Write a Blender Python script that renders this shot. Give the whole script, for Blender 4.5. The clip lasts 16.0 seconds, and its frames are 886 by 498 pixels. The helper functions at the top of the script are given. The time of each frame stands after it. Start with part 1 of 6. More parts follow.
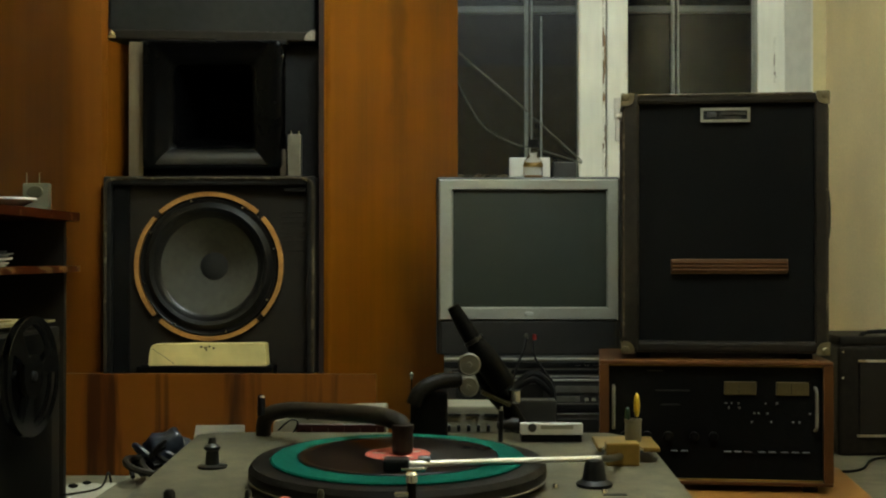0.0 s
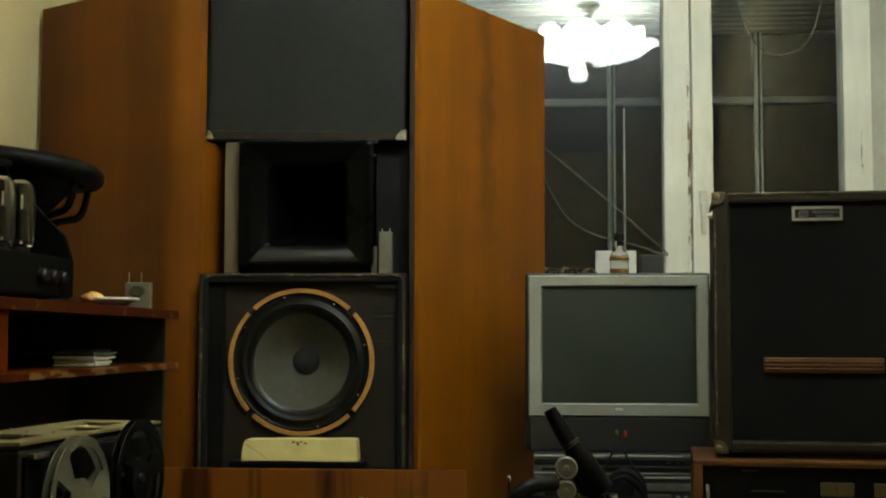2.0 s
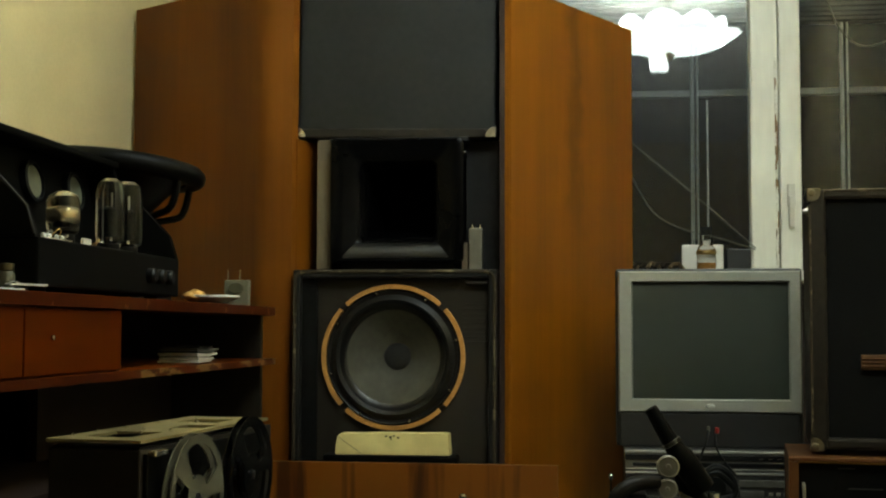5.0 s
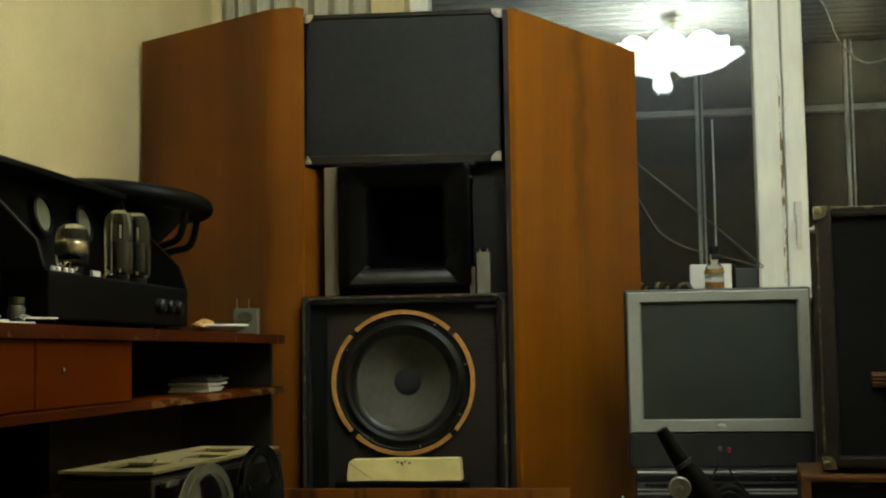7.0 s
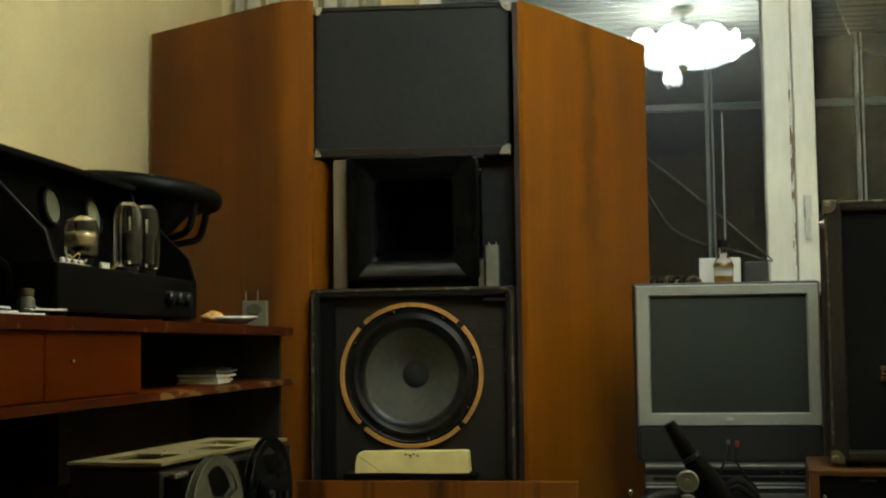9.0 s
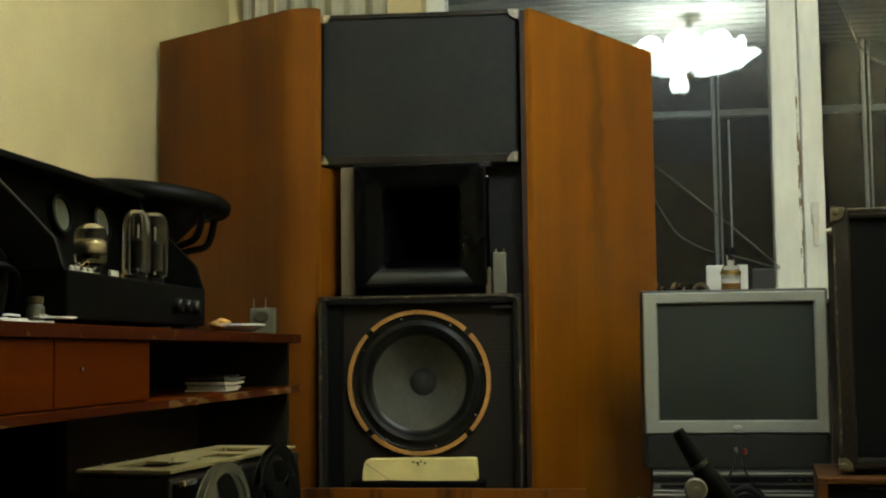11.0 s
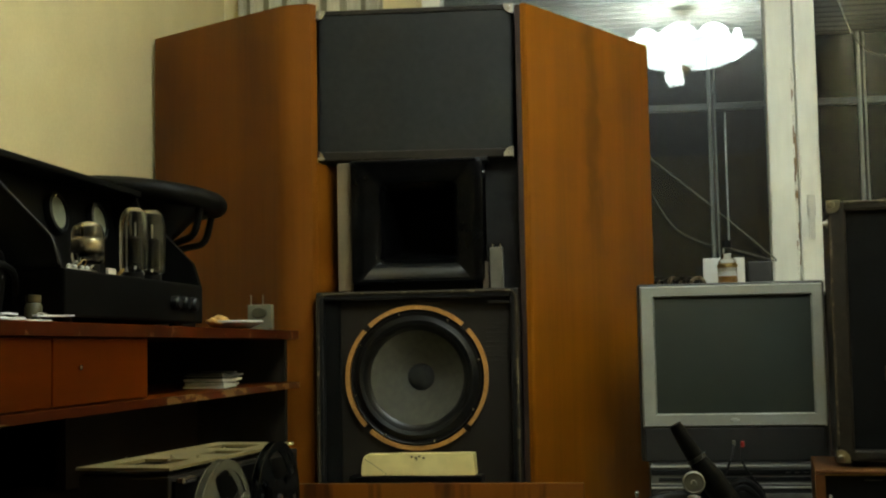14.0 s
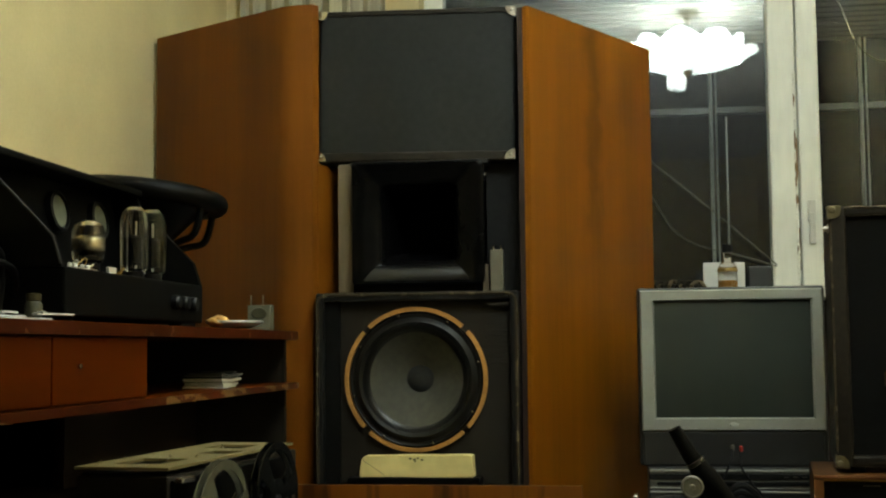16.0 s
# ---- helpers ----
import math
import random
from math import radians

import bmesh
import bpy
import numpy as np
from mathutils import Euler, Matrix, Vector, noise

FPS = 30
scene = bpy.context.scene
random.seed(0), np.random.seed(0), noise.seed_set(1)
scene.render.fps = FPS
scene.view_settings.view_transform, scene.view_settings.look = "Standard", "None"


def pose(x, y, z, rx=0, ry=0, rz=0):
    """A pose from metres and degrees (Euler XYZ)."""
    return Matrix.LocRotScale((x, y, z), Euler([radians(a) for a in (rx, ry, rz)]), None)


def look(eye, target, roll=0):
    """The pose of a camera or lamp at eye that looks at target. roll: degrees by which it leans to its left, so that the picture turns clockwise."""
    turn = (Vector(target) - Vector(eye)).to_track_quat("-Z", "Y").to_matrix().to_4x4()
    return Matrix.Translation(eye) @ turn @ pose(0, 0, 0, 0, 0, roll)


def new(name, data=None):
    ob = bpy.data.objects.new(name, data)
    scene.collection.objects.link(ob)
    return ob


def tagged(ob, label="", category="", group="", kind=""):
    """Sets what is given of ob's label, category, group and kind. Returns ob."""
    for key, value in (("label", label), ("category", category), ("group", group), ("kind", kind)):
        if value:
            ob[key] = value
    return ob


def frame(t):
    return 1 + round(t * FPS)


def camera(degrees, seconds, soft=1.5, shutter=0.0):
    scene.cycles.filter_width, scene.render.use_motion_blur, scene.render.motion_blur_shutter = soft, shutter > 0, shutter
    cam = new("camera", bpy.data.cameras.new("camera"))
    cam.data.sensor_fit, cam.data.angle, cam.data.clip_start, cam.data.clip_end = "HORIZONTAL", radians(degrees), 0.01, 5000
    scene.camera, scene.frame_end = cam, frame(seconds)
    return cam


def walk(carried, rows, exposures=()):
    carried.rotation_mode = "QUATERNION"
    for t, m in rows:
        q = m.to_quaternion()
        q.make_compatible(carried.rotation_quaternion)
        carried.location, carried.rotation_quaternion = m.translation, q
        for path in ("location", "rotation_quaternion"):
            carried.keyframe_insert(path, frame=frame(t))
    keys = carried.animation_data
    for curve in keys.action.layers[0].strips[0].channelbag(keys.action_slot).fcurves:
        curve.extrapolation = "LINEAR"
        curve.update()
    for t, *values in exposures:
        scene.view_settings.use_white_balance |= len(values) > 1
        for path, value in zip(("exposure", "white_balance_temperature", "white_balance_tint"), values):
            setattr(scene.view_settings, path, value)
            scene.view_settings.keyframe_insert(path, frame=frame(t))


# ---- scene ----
cam = camera(37.8, 16.0, soft=2.1)
PATH = [
    (0, (0.035, -0.205, 1.287), (0.012, 1.794, 1.298), 0.0),
    (0.5, (0.037, -0.208, 1.293), (0.009, 1.792, 1.32), -0.5),
    (1, (0.035, -0.212, 1.297), (-0.007, 1.787, 1.348), -0.5),
    (1.5, (0.027, -0.222, 1.303), (-0.029, 1.775, 1.393), -0.1),
    (2, (0.005, -0.237, 1.318), (-0.137, 1.753, 1.458), 0.1),
    (2.5, (-0.007, -0.246, 1.325), (-0.195, 1.738, 1.492), -0.1),
    (3, (-0.022, -0.248, 1.323), (-0.239, 1.732, 1.505), 0.2),
    (3.5, (-0.03, -0.25, 1.323), (-0.265, 1.727, 1.506), 0.1),
    (4, (-0.038, -0.251, 1.324), (-0.265, 1.727, 1.509), 0.8),
    (4.5, (-0.039, -0.262, 1.331), (-0.28, 1.718, 1.475), -0.1),
    (4.7, (-0.040, -0.264, 1.332), (-0.2921, 1.7163, 1.4543), 0.2),
    (7, (-0.037, -0.273, 1.336), (-0.302, 1.703, 1.496), -0.9),
    (7.5, (-0.037, -0.273, 1.335), (-0.31, 1.702, 1.489), -0.7),
    (8, (-0.036, -0.273, 1.335), (-0.311, 1.702, 1.485), -0.5),
    (8.5, (-0.036, -0.274, 1.334), (-0.313, 1.701, 1.486), -0.7),
    (9, (-0.036, -0.274, 1.336), (-0.315, 1.7, 1.485), -0.7),
    (11.5, (-0.039, -0.278, 1.338), (-0.328, 1.694, 1.499), -0.7),
    (12, (-0.038, -0.279, 1.339), (-0.321, 1.694, 1.498), -0.8),
    (12.5, (-0.037, -0.28, 1.339), (-0.32, 1.694, 1.497), -0.9),
    (13, (-0.039, -0.279, 1.338), (-0.323, 1.695, 1.494), -1.0),
    (13.5, (-0.039, -0.278, 1.338), (-0.323, 1.696, 1.492), -0.9),
    (14, (-0.038, -0.28, 1.339), (-0.322, 1.694, 1.49), -1.1),
    (14.5, (-0.037, -0.281, 1.34), (-0.322, 1.693, 1.49), -1.2),
    (15, (-0.038, -0.281, 1.339), (-0.321, 1.693, 1.492), -1.1),
    (15.5, (-0.037, -0.281, 1.339), (-0.323, 1.692, 1.495), -0.7),
    (16, (-0.039, -0.28, 1.339), (-0.323, 1.694, 1.493), -0.6),
]
walk(cam, [(t, look(eye, target, roll)) for t, eye, target, roll in PATH])

# ---- world: night outside, one ceiling lamp inside ----
world = bpy.data.worlds.new("world")
scene.world = world
world.use_nodes = True
world.node_tree.nodes["Background"].inputs["Color"].default_value = (0.012, 0.014, 0.018, 1)
world.node_tree.nodes["Background"].inputs["Strength"].default_value = 0.15
LAMP = (0.326, 1.50, 3.02)
LAMP_GLOW = 13.0
PETAL_GLOW = 156.0


# ---- materials ----
def nodes_of(name):
    m = bpy.data.materials.new(name)
    m.use_nodes = True
    nt = m.node_tree
    return m, nt, nt.nodes["Principled BSDF"]


def mat(name, color, rough=0.5, metal=0.0, var=0.25, scale=30.0, bump=0.1, bscale=200.0, stretch=(1, 1, 1), stain=0.2, coat=0.0, spec=0.5):
    """Base colour with grain and blotches, roughness wear and fine relief."""
    m, nt, b = nodes_of(name)
    n, l = nt.nodes, nt.links
    tc = n.new("ShaderNodeTexCoord")
    mp = n.new("ShaderNodeMapping")
    mp.inputs["Scale"].default_value = stretch
    l.new(tc.outputs["Object"], mp.inputs["Vector"])
    n1 = n.new("ShaderNodeTexNoise")
    n1.inputs["Scale"].default_value = scale
    n1.inputs["Detail"].default_value = 6
    l.new(mp.outputs["Vector"], n1.inputs["Vector"])
    n2 = n.new("ShaderNodeTexNoise")
    n2.inputs["Scale"].default_value = 4.0
    n2.inputs["Detail"].default_value = 4
    l.new(tc.outputs["Object"], n2.inputs["Vector"])
    r1 = n.new("ShaderNodeMapRange")
    r1.inputs[1].default_value, r1.inputs[2].default_value = 0.3, 0.7
    r1.inputs[3].default_value, r1.inputs[4].default_value = 1 - var, 1 + var
    l.new(n1.outputs["Fac"], r1.inputs["Value"])
    r2 = n.new("ShaderNodeMapRange")
    r2.inputs[1].default_value, r2.inputs[2].default_value = 0.3, 0.7
    r2.inputs[3].default_value, r2.inputs[4].default_value = 1 - stain, 1 + stain
    l.new(n2.outputs["Fac"], r2.inputs["Value"])
    mu = n.new("ShaderNodeMath")
    mu.operation = "MULTIPLY"
    l.new(r1.outputs["Result"], mu.inputs[0])
    l.new(r2.outputs["Result"], mu.inputs[1])
    vm = n.new("ShaderNodeVectorMath")
    vm.operation = "SCALE"
    vm.inputs[0].default_value = color
    l.new(mu.outputs["Value"], vm.inputs["Scale"])
    l.new(vm.outputs["Vector"], b.inputs["Base Color"])
    rr = n.new("ShaderNodeMapRange")
    rr.inputs[3].default_value, rr.inputs[4].default_value = max(0.02, rough - 0.1), min(1, rough + 0.1)
    l.new(n2.outputs["Fac"], rr.inputs["Value"])
    l.new(rr.outputs["Result"], b.inputs["Roughness"])
    b.inputs["Metallic"].default_value = metal
    b.inputs["Coat Weight"].default_value = coat
    b.inputs["Coat Roughness"].default_value = 0.25
    b.inputs["Specular IOR Level"].default_value = spec
    if bump:
        n3 = n.new("ShaderNodeTexNoise")
        n3.inputs["Scale"].default_value = bscale
        n3.inputs["Detail"].default_value = 3
        l.new(mp.outputs["Vector"], n3.inputs["Vector"])
        bp = n.new("ShaderNodeBump")
        bp.inputs["Strength"].default_value = bump
        bp.inputs["Distance"].default_value = 0.002
        l.new(n3.outputs["Fac"], bp.inputs["Height"])
        l.new(bp.outputs["Normal"], b.inputs["Normal"])
    return m


def wood(name, light, dark, along="z", rough=0.38, streak=0.5, seed=0.0, fine=60.0, broad_scale=6.0, heart=None, coat=0.0, lift=0.0, spec=0.3):
    """Varnished veneer: long streaks along one axis, a few dark heart stripes."""
    m, nt, b = nodes_of(name)
    n, l = nt.nodes, nt.links
    tc = n.new("ShaderNodeTexCoord")
    k = {"x": (0.04, 1, 1), "y": (1, 0.04, 1), "z": (1, 1, 0.04)}[along]

    def noise_at(scale, sc, detail=5.0, dist=0.0):
        mp = n.new("ShaderNodeMapping")
        mp.inputs["Scale"].default_value = sc
        mp.inputs["Location"].default_value = (seed, seed * 1.7, seed * 0.6)
        l.new(tc.outputs["Object"], mp.inputs["Vector"])
        t = n.new("ShaderNodeTexNoise")
        t.inputs["Scale"].default_value, t.inputs["Detail"].default_value, t.inputs["Distortion"].default_value = scale, detail, dist
        l.new(mp.outputs["Vector"], t.inputs["Vector"])
        return t.outputs["Fac"]

    fine_n = noise_at(fine, k)
    broad = noise_at(broad_scale, tuple(v if v == 1 else 0.09 for v in k), 4.0, 0.6)
    blot = noise_at(3.0, (1, 1, 1), 3.0)
    ramp = n.new("ShaderNodeValToRGB")
    ramp.color_ramp.elements[0].position, ramp.color_ramp.elements[1].position = 0.27, 0.62
    ramp.color_ramp.elements[0].color, ramp.color_ramp.elements[1].color = (*dark, 1), (*light, 1)
    a1 = n.new("ShaderNodeMath")
    a1.operation = "MULTIPLY_ADD"
    a1.inputs[1].default_value = streak
    l.new(broad, a1.inputs[0])
    a2 = n.new("ShaderNodeMath")
    a2.operation = "MULTIPLY_ADD"
    a2.inputs[1].default_value = 0.13
    a2.inputs[2].default_value = 0.26 - 0.5 * streak + lift
    l.new(fine_n, a2.inputs[0])
    a3 = n.new("ShaderNodeMath")
    a3.operation = "MULTIPLY_ADD"
    a3.inputs[1].default_value = 0.34
    l.new(blot, a3.inputs[0])
    l.new(a2.outputs[0], a3.inputs[2])
    l.new(a3.outputs[0], a1.inputs[2])
    l.new(a1.outputs[0], ramp.inputs["Fac"])
    b.inputs["Coat Weight"].default_value, b.inputs["Coat Roughness"].default_value = coat, 0.3
    b.inputs["Specular IOR Level"].default_value = spec
    if heart:
        # a knotty dark heart streak, waving along the board: x, half width, lowest height
        sep = n.new("ShaderNodeSeparateXYZ")
        l.new(tc.outputs["Object"], sep.inputs[0])
        wave = noise_at(11.0, (0.6, 0.6, 0.8), 4.0, 0.5)
        off = n.new("ShaderNodeMath")
        off.operation = "MULTIPLY_ADD"
        off.inputs[1].default_value, off.inputs[2].default_value = 0.07, -heart[0] - 0.035
        l.new(wave, off.inputs[0])
        dx = n.new("ShaderNodeMath")
        l.new(sep.outputs["X"], dx.inputs[0])
        l.new(off.outputs[0], dx.inputs[1])
        ab = n.new("ShaderNodeMath")
        ab.operation = "ABSOLUTE"
        l.new(dx.outputs[0], ab.inputs[0])
        near_ = n.new("ShaderNodeMapRange")
        near_.interpolation_type = "SMOOTHSTEP"
        near_.inputs[1].default_value, near_.inputs[2].default_value, near_.inputs[3].default_value, near_.inputs[4].default_value = 0.0, heart[1], 1.0, 0.0
        l.new(ab.outputs[0], near_.inputs["Value"])
        high = n.new("ShaderNodeMapRange")
        high.interpolation_type = "SMOOTHSTEP"
        high.inputs[1].default_value, high.inputs[2].default_value = heart[2], heart[2] + 0.35
        l.new(sep.outputs["Z"], high.inputs["Value"])
        pr = n.new("ShaderNodeMath")
        pr.operation = "MULTIPLY"
        l.new(near_.outputs[0], pr.inputs[0])
        l.new(high.outputs[0], pr.inputs[1])
        pr2 = n.new("ShaderNodeMath")
        pr2.operation = "MULTIPLY"
        pr2.inputs[1].default_value = 0.6
        l.new(pr.outputs[0], pr2.inputs[0])
        mx = n.new("ShaderNodeMix")
        mx.data_type = "RGBA"
        mx.inputs[7].default_value = (*[c * 0.7 for c in dark], 1)
        l.new(pr2.outputs[0], mx.inputs[0])
        l.new(ramp.outputs["Color"], mx.inputs[6])
        l.new(mx.outputs[2], b.inputs["Base Color"])
    else:
        l.new(ramp.outputs["Color"], b.inputs["Base Color"])
    rr = n.new("ShaderNodeMapRange")
    rr.inputs[3].default_value, rr.inputs[4].default_value = rough - 0.08, rough + 0.14
    l.new(blot, rr.inputs["Value"])
    l.new(rr.outputs["Result"], b.inputs["Roughness"])
    bp = n.new("ShaderNodeBump")
    bp.inputs["Strength"].default_value, bp.inputs["Distance"].default_value = 0.12, 0.001
    l.new(fine_n, bp.inputs["Height"])
    l.new(bp.outputs["Normal"], b.inputs["Normal"])
    return m


def worn(base, under, amount, scale, name, stretch=(1, 1, 1)):
    """A coloured coat rubbed through to a second colour in sharp-edged patches."""
    m, nt, b = nodes_of(name)
    n, l = nt.nodes, nt.links
    tc = n.new("ShaderNodeTexCoord")
    t = n.new("ShaderNodeTexNoise")
    t.inputs["Scale"].default_value, t.inputs["Detail"].default_value = scale, 5
    mp = n.new("ShaderNodeMapping")
    mp.inputs["Scale"].default_value = stretch
    l.new(tc.outputs["Object"], mp.inputs["Vector"])
    l.new(mp.outputs["Vector"], t.inputs["Vector"])
    g = n.new("ShaderNodeTexNoise")
    g.inputs["Scale"].default_value, g.inputs["Detail"].default_value = 70, 4
    l.new(tc.outputs["Object"], g.inputs["Vector"])
    r = n.new("ShaderNodeValToRGB")
    r.color_ramp.elements[0].position, r.color_ramp.elements[1].position = 1 - amount, 1 - amount + 0.02
    l.new(t.outputs["Fac"], r.inputs["Fac"])
    mx = n.new("ShaderNodeMix")
    mx.data_type = "RGBA"
    mx.inputs[6].default_value, mx.inputs[7].default_value = (*base, 1), (*under, 1)
    l.new(r.outputs["Color"], mx.inputs[0])
    hs = n.new("ShaderNodeHueSaturation")
    mr = n.new("ShaderNodeMapRange")
    mr.inputs[3].default_value, mr.inputs[4].default_value = 0.65, 1.3
    l.new(g.outputs["Fac"], mr.inputs["Value"])
    l.new(mr.outputs["Result"], hs.inputs["Value"])
    l.new(mx.outputs[2], hs.inputs["Color"])
    l.new(hs.outputs["Color"], b.inputs["Base Color"])
    b.inputs["Roughness"].default_value, b.inputs["Specular IOR Level"].default_value = 0.45, 0.06
    bp = n.new("ShaderNodeBump")
    bp.inputs["Strength"].default_value, bp.inputs["Distance"].default_value, bp.invert = 0.5, 0.001, True
    l.new(r.outputs["Color"], bp.inputs["Height"])
    l.new(bp.outputs["Normal"], b.inputs["Normal"])
    return m


def glass(name, tint=(1, 1, 1), rough=0.0, ior=1.5, halo=0.0):
    m, nt, b = nodes_of(name)
    b.inputs["Base Color"].default_value = (*tint, 1)
    b.inputs["Transmission Weight"].default_value = 1
    b.inputs["Roughness"].default_value, b.inputs["IOR"].default_value = rough, ior
    b.inputs["Coat Weight"].default_value, b.inputs["Coat Roughness"].default_value = halo, 0.30
    return m


def glow(name, color, strength):
    m, nt, b = nodes_of(name)
    b.inputs["Base Color"].default_value = (0.8, 0.8, 0.78, 1)
    b.inputs["Emission Color"].default_value, b.inputs["Emission Strength"].default_value = (*color, 1), strength
    return m


# uneven room light in the colour: this paper darkened, the warmer east one brightened
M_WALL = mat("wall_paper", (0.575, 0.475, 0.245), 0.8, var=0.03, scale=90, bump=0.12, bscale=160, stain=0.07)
M_WALL_LIT = mat("warm_lit_wall_paper", (0.82, 0.665, 0.385), 0.8, var=0.05, scale=90, bump=0.25, bscale=160, stain=0.06)
M_CEIL = mat("ceiling_paint", (0.50, 0.48, 0.42), 0.85, var=0.04, stain=0.05)
M_FLOOR = wood("floor_boards", (0.12, 0.058, 0.024), (0.055, 0.025, 0.011), "y")
# one veneer twice: left darker, right lighter, each wing's light in its colour
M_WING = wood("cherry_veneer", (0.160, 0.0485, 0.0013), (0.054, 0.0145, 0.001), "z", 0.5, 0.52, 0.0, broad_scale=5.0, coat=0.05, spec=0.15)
M_WING_LIT = wood("lit_cherry_with_heart", (0.232, 0.073, 0.0013), (0.080, 0.0230, 0.001), "z", 0.5, 0.34, 7.0, broad_scale=5.0, heart=(-0.128, 0.034, 1.45), coat=0.06, spec=0.15)
M_BOARD = wood("striped_veneer", (0.135, 0.042, 0.003), (0.036, 0.009, 0.001), "z", 0.45, 2.6, 3.3, 60.0, 14.0, lift=0.15, spec=0.2)
M_CASE = wood("walnut_case", (0.088, 0.034, 0.009), (0.040, 0.014, 0.004), "x", 0.4, 0.4, 5.0, spec=0.2)
M_PLANK = wood("orange_plank", (0.30, 0.135, 0.028), (0.17, 0.068, 0.015), "x", 0.5, 0.4, 2.0)
M_RED = wood("red_varnish", (0.074, 0.0125, 0.0001), (0.018, 0.0026, 0.0001), "y", 0.42, 0.7, 1.0, spec=0.03)
M_EDGE = worn((0.040, 0.007, 0.001), (0.11, 0.050, 0.018), 0.36, 34.0, "chipped_red_edge")
M_EDGE3 = worn((0.045, 0.0085, 0.001), (0.15, 0.082, 0.028), 0.47, 30.0, "bare_chipped_edge", (1, 0.45, 1.6))
M_EDGE2 = worn((0.040, 0.007, 0.001), (0.13, 0.066, 0.024), 0.37, 22.0, "chipped_bare_edge", (1, 0.5, 1.5))
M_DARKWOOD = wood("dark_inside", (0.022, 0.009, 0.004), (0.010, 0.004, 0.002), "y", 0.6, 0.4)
M_VINYL = mat("black_leathercloth", (0.0065, 0.006, 0.0055), 0.5, spec=0.18, var=0.3, scale=60, bump=0.5, bscale=420, stain=0.3)
M_VINYLG = mat("grey_black_leathercloth", (0.0095, 0.0100, 0.0086), 0.55, spec=0.22, var=0.25, scale=50, bump=0.5, bscale=380, stain=0.3)
M_VINYLB = mat("brown_black_leathercloth", (0.0125, 0.009, 0.0052), 0.5, spec=0.2, var=0.3, scale=60, bump=0.45, bscale=420, stain=0.3)
M_BAFFLE = wood("stained_baffle", (0.0125, 0.0085, 0.0038), (0.005, 0.0034, 0.0016), "z", 0.55, 0.5, 4.0)
M_CLOTH = mat("black_grille_cloth", (0.0035, 0.0035, 0.003), 0.95, var=0.3, scale=300, bump=0.6, bscale=900, stain=0.15, spec=0.1)
M_EDGEWORN = worn((0.042, 0.034, 0.022), (0.11, 0.088, 0.055), 0.42, 34, "rubbed_edge_trim")
M_CHROME = mat("dull_nickel", (0.62, 0.58, 0.50), 0.28, 1.0, 0.15, 40, 0.1, 150, stain=0.2)
M_BRASS = mat("tarnished_brass", (0.36, 0.25, 0.09), 0.38, 1.0, 0.25, 50, 0.15, 150, stain=0.3)
M_STEEL = mat("bright_steel", (0.75, 0.75, 0.73), 0.18, 1.0, 0.08, 60, 0.0, stain=0.1)
M_LIP = mat("highlight_black_lip", (0.004, 0.004, 0.004), 0.30, var=0.2, scale=30, bump=0.1, bscale=60, stain=0.2, spec=0.75)
M_ARM = mat("bright_arm_tube", (0.80, 0.80, 0.77), 0.24, 0.45, 0.05, 60, 0.0, stain=0.08)
M_MATBLACK = mat("dull_black_enamel", (0.0020, 0.0019, 0.0016), 0.5, spec=0.08, var=0.3, scale=40, bump=0.1, stain=0.3)
M_GLINT = mat("dim_switch_metal", (0.06, 0.06, 0.056), 0.3, 0.8, 0.2, 60, 0.0, stain=0.2)
M_PIVOT = mat("lacquered_brass", (0.25, 0.155, 0.036), 0.32, 0.5, 0.2, 50, 0.1, stain=0.25)
M_REELB = mat("black_reel_plastic", (0.002, 0.002, 0.002), 0.16, spec=0.5, var=0.3, scale=40, bump=0.02, stain=0.2)
M_SHINE = mat("mirror_flash", (0.62, 0.52, 0.33), 0.12, 0.85, 0.15, 60, 0.0, stain=0.2)
M_GLOSS = mat("glossy_black_rubber", (0.004, 0.004, 0.004), 0.36, spec=0.3, var=0.2, scale=30, bump=0.05, stain=0.2)
M_HORN = mat("black_gloss_paint", (0.002, 0.002, 0.0021), 0.22, spec=0.05, var=0.3, scale=25, bump=0.15, bscale=60, stain=0.3)
M_BLACK = mat("black_plastic", (0.005, 0.005, 0.005), 0.45, spec=0.25, var=0.3, scale=40, bump=0.1, stain=0.3)
M_RUBBER = mat("dark_rubber", (0.0060, 0.0048, 0.0038), 0.5, spec=0.12, var=0.3, scale=40, bump=0.2, stain=0.3)
M_HOSE = mat("grey_brown_hose", (0.016, 0.012, 0.0075), 0.6, spec=0.2, var=0.2, scale=40, bump=0.2, stain=0.25)
M_RING = mat("tan_cork_gasket", (0.33, 0.155, 0.032), 0.75, var=0.2, scale=90, bump=0.3, stain=0.2)
M_CONE = mat("grey_paper_cone", (0.044, 0.042, 0.029), 0.85, var=0.15, scale=60, bump=0.25, bscale=250, stain=0.25)
M_CAP = mat("dust_cap_felt", (0.009, 0.0085, 0.0065), 0.9, var=0.2, scale=120, bump=0.2)
M_CREAM = mat("cream_card", (0.60, 0.50, 0.20), 0.75, var=0.12, scale=18, bump=0.2, stain=0.18)
M_PALEWOOD = mat("pale_raw_batten", (0.10, 0.072, 0.038), 0.7, var=0.3, scale=40, stretch=(1, 1, 0.08), bump=0.2)
M_CAN = mat("zinc_can", (0.20, 0.19, 0.15), 0.45, 0.6, 0.12, 40, 0.1, stain=0.25)
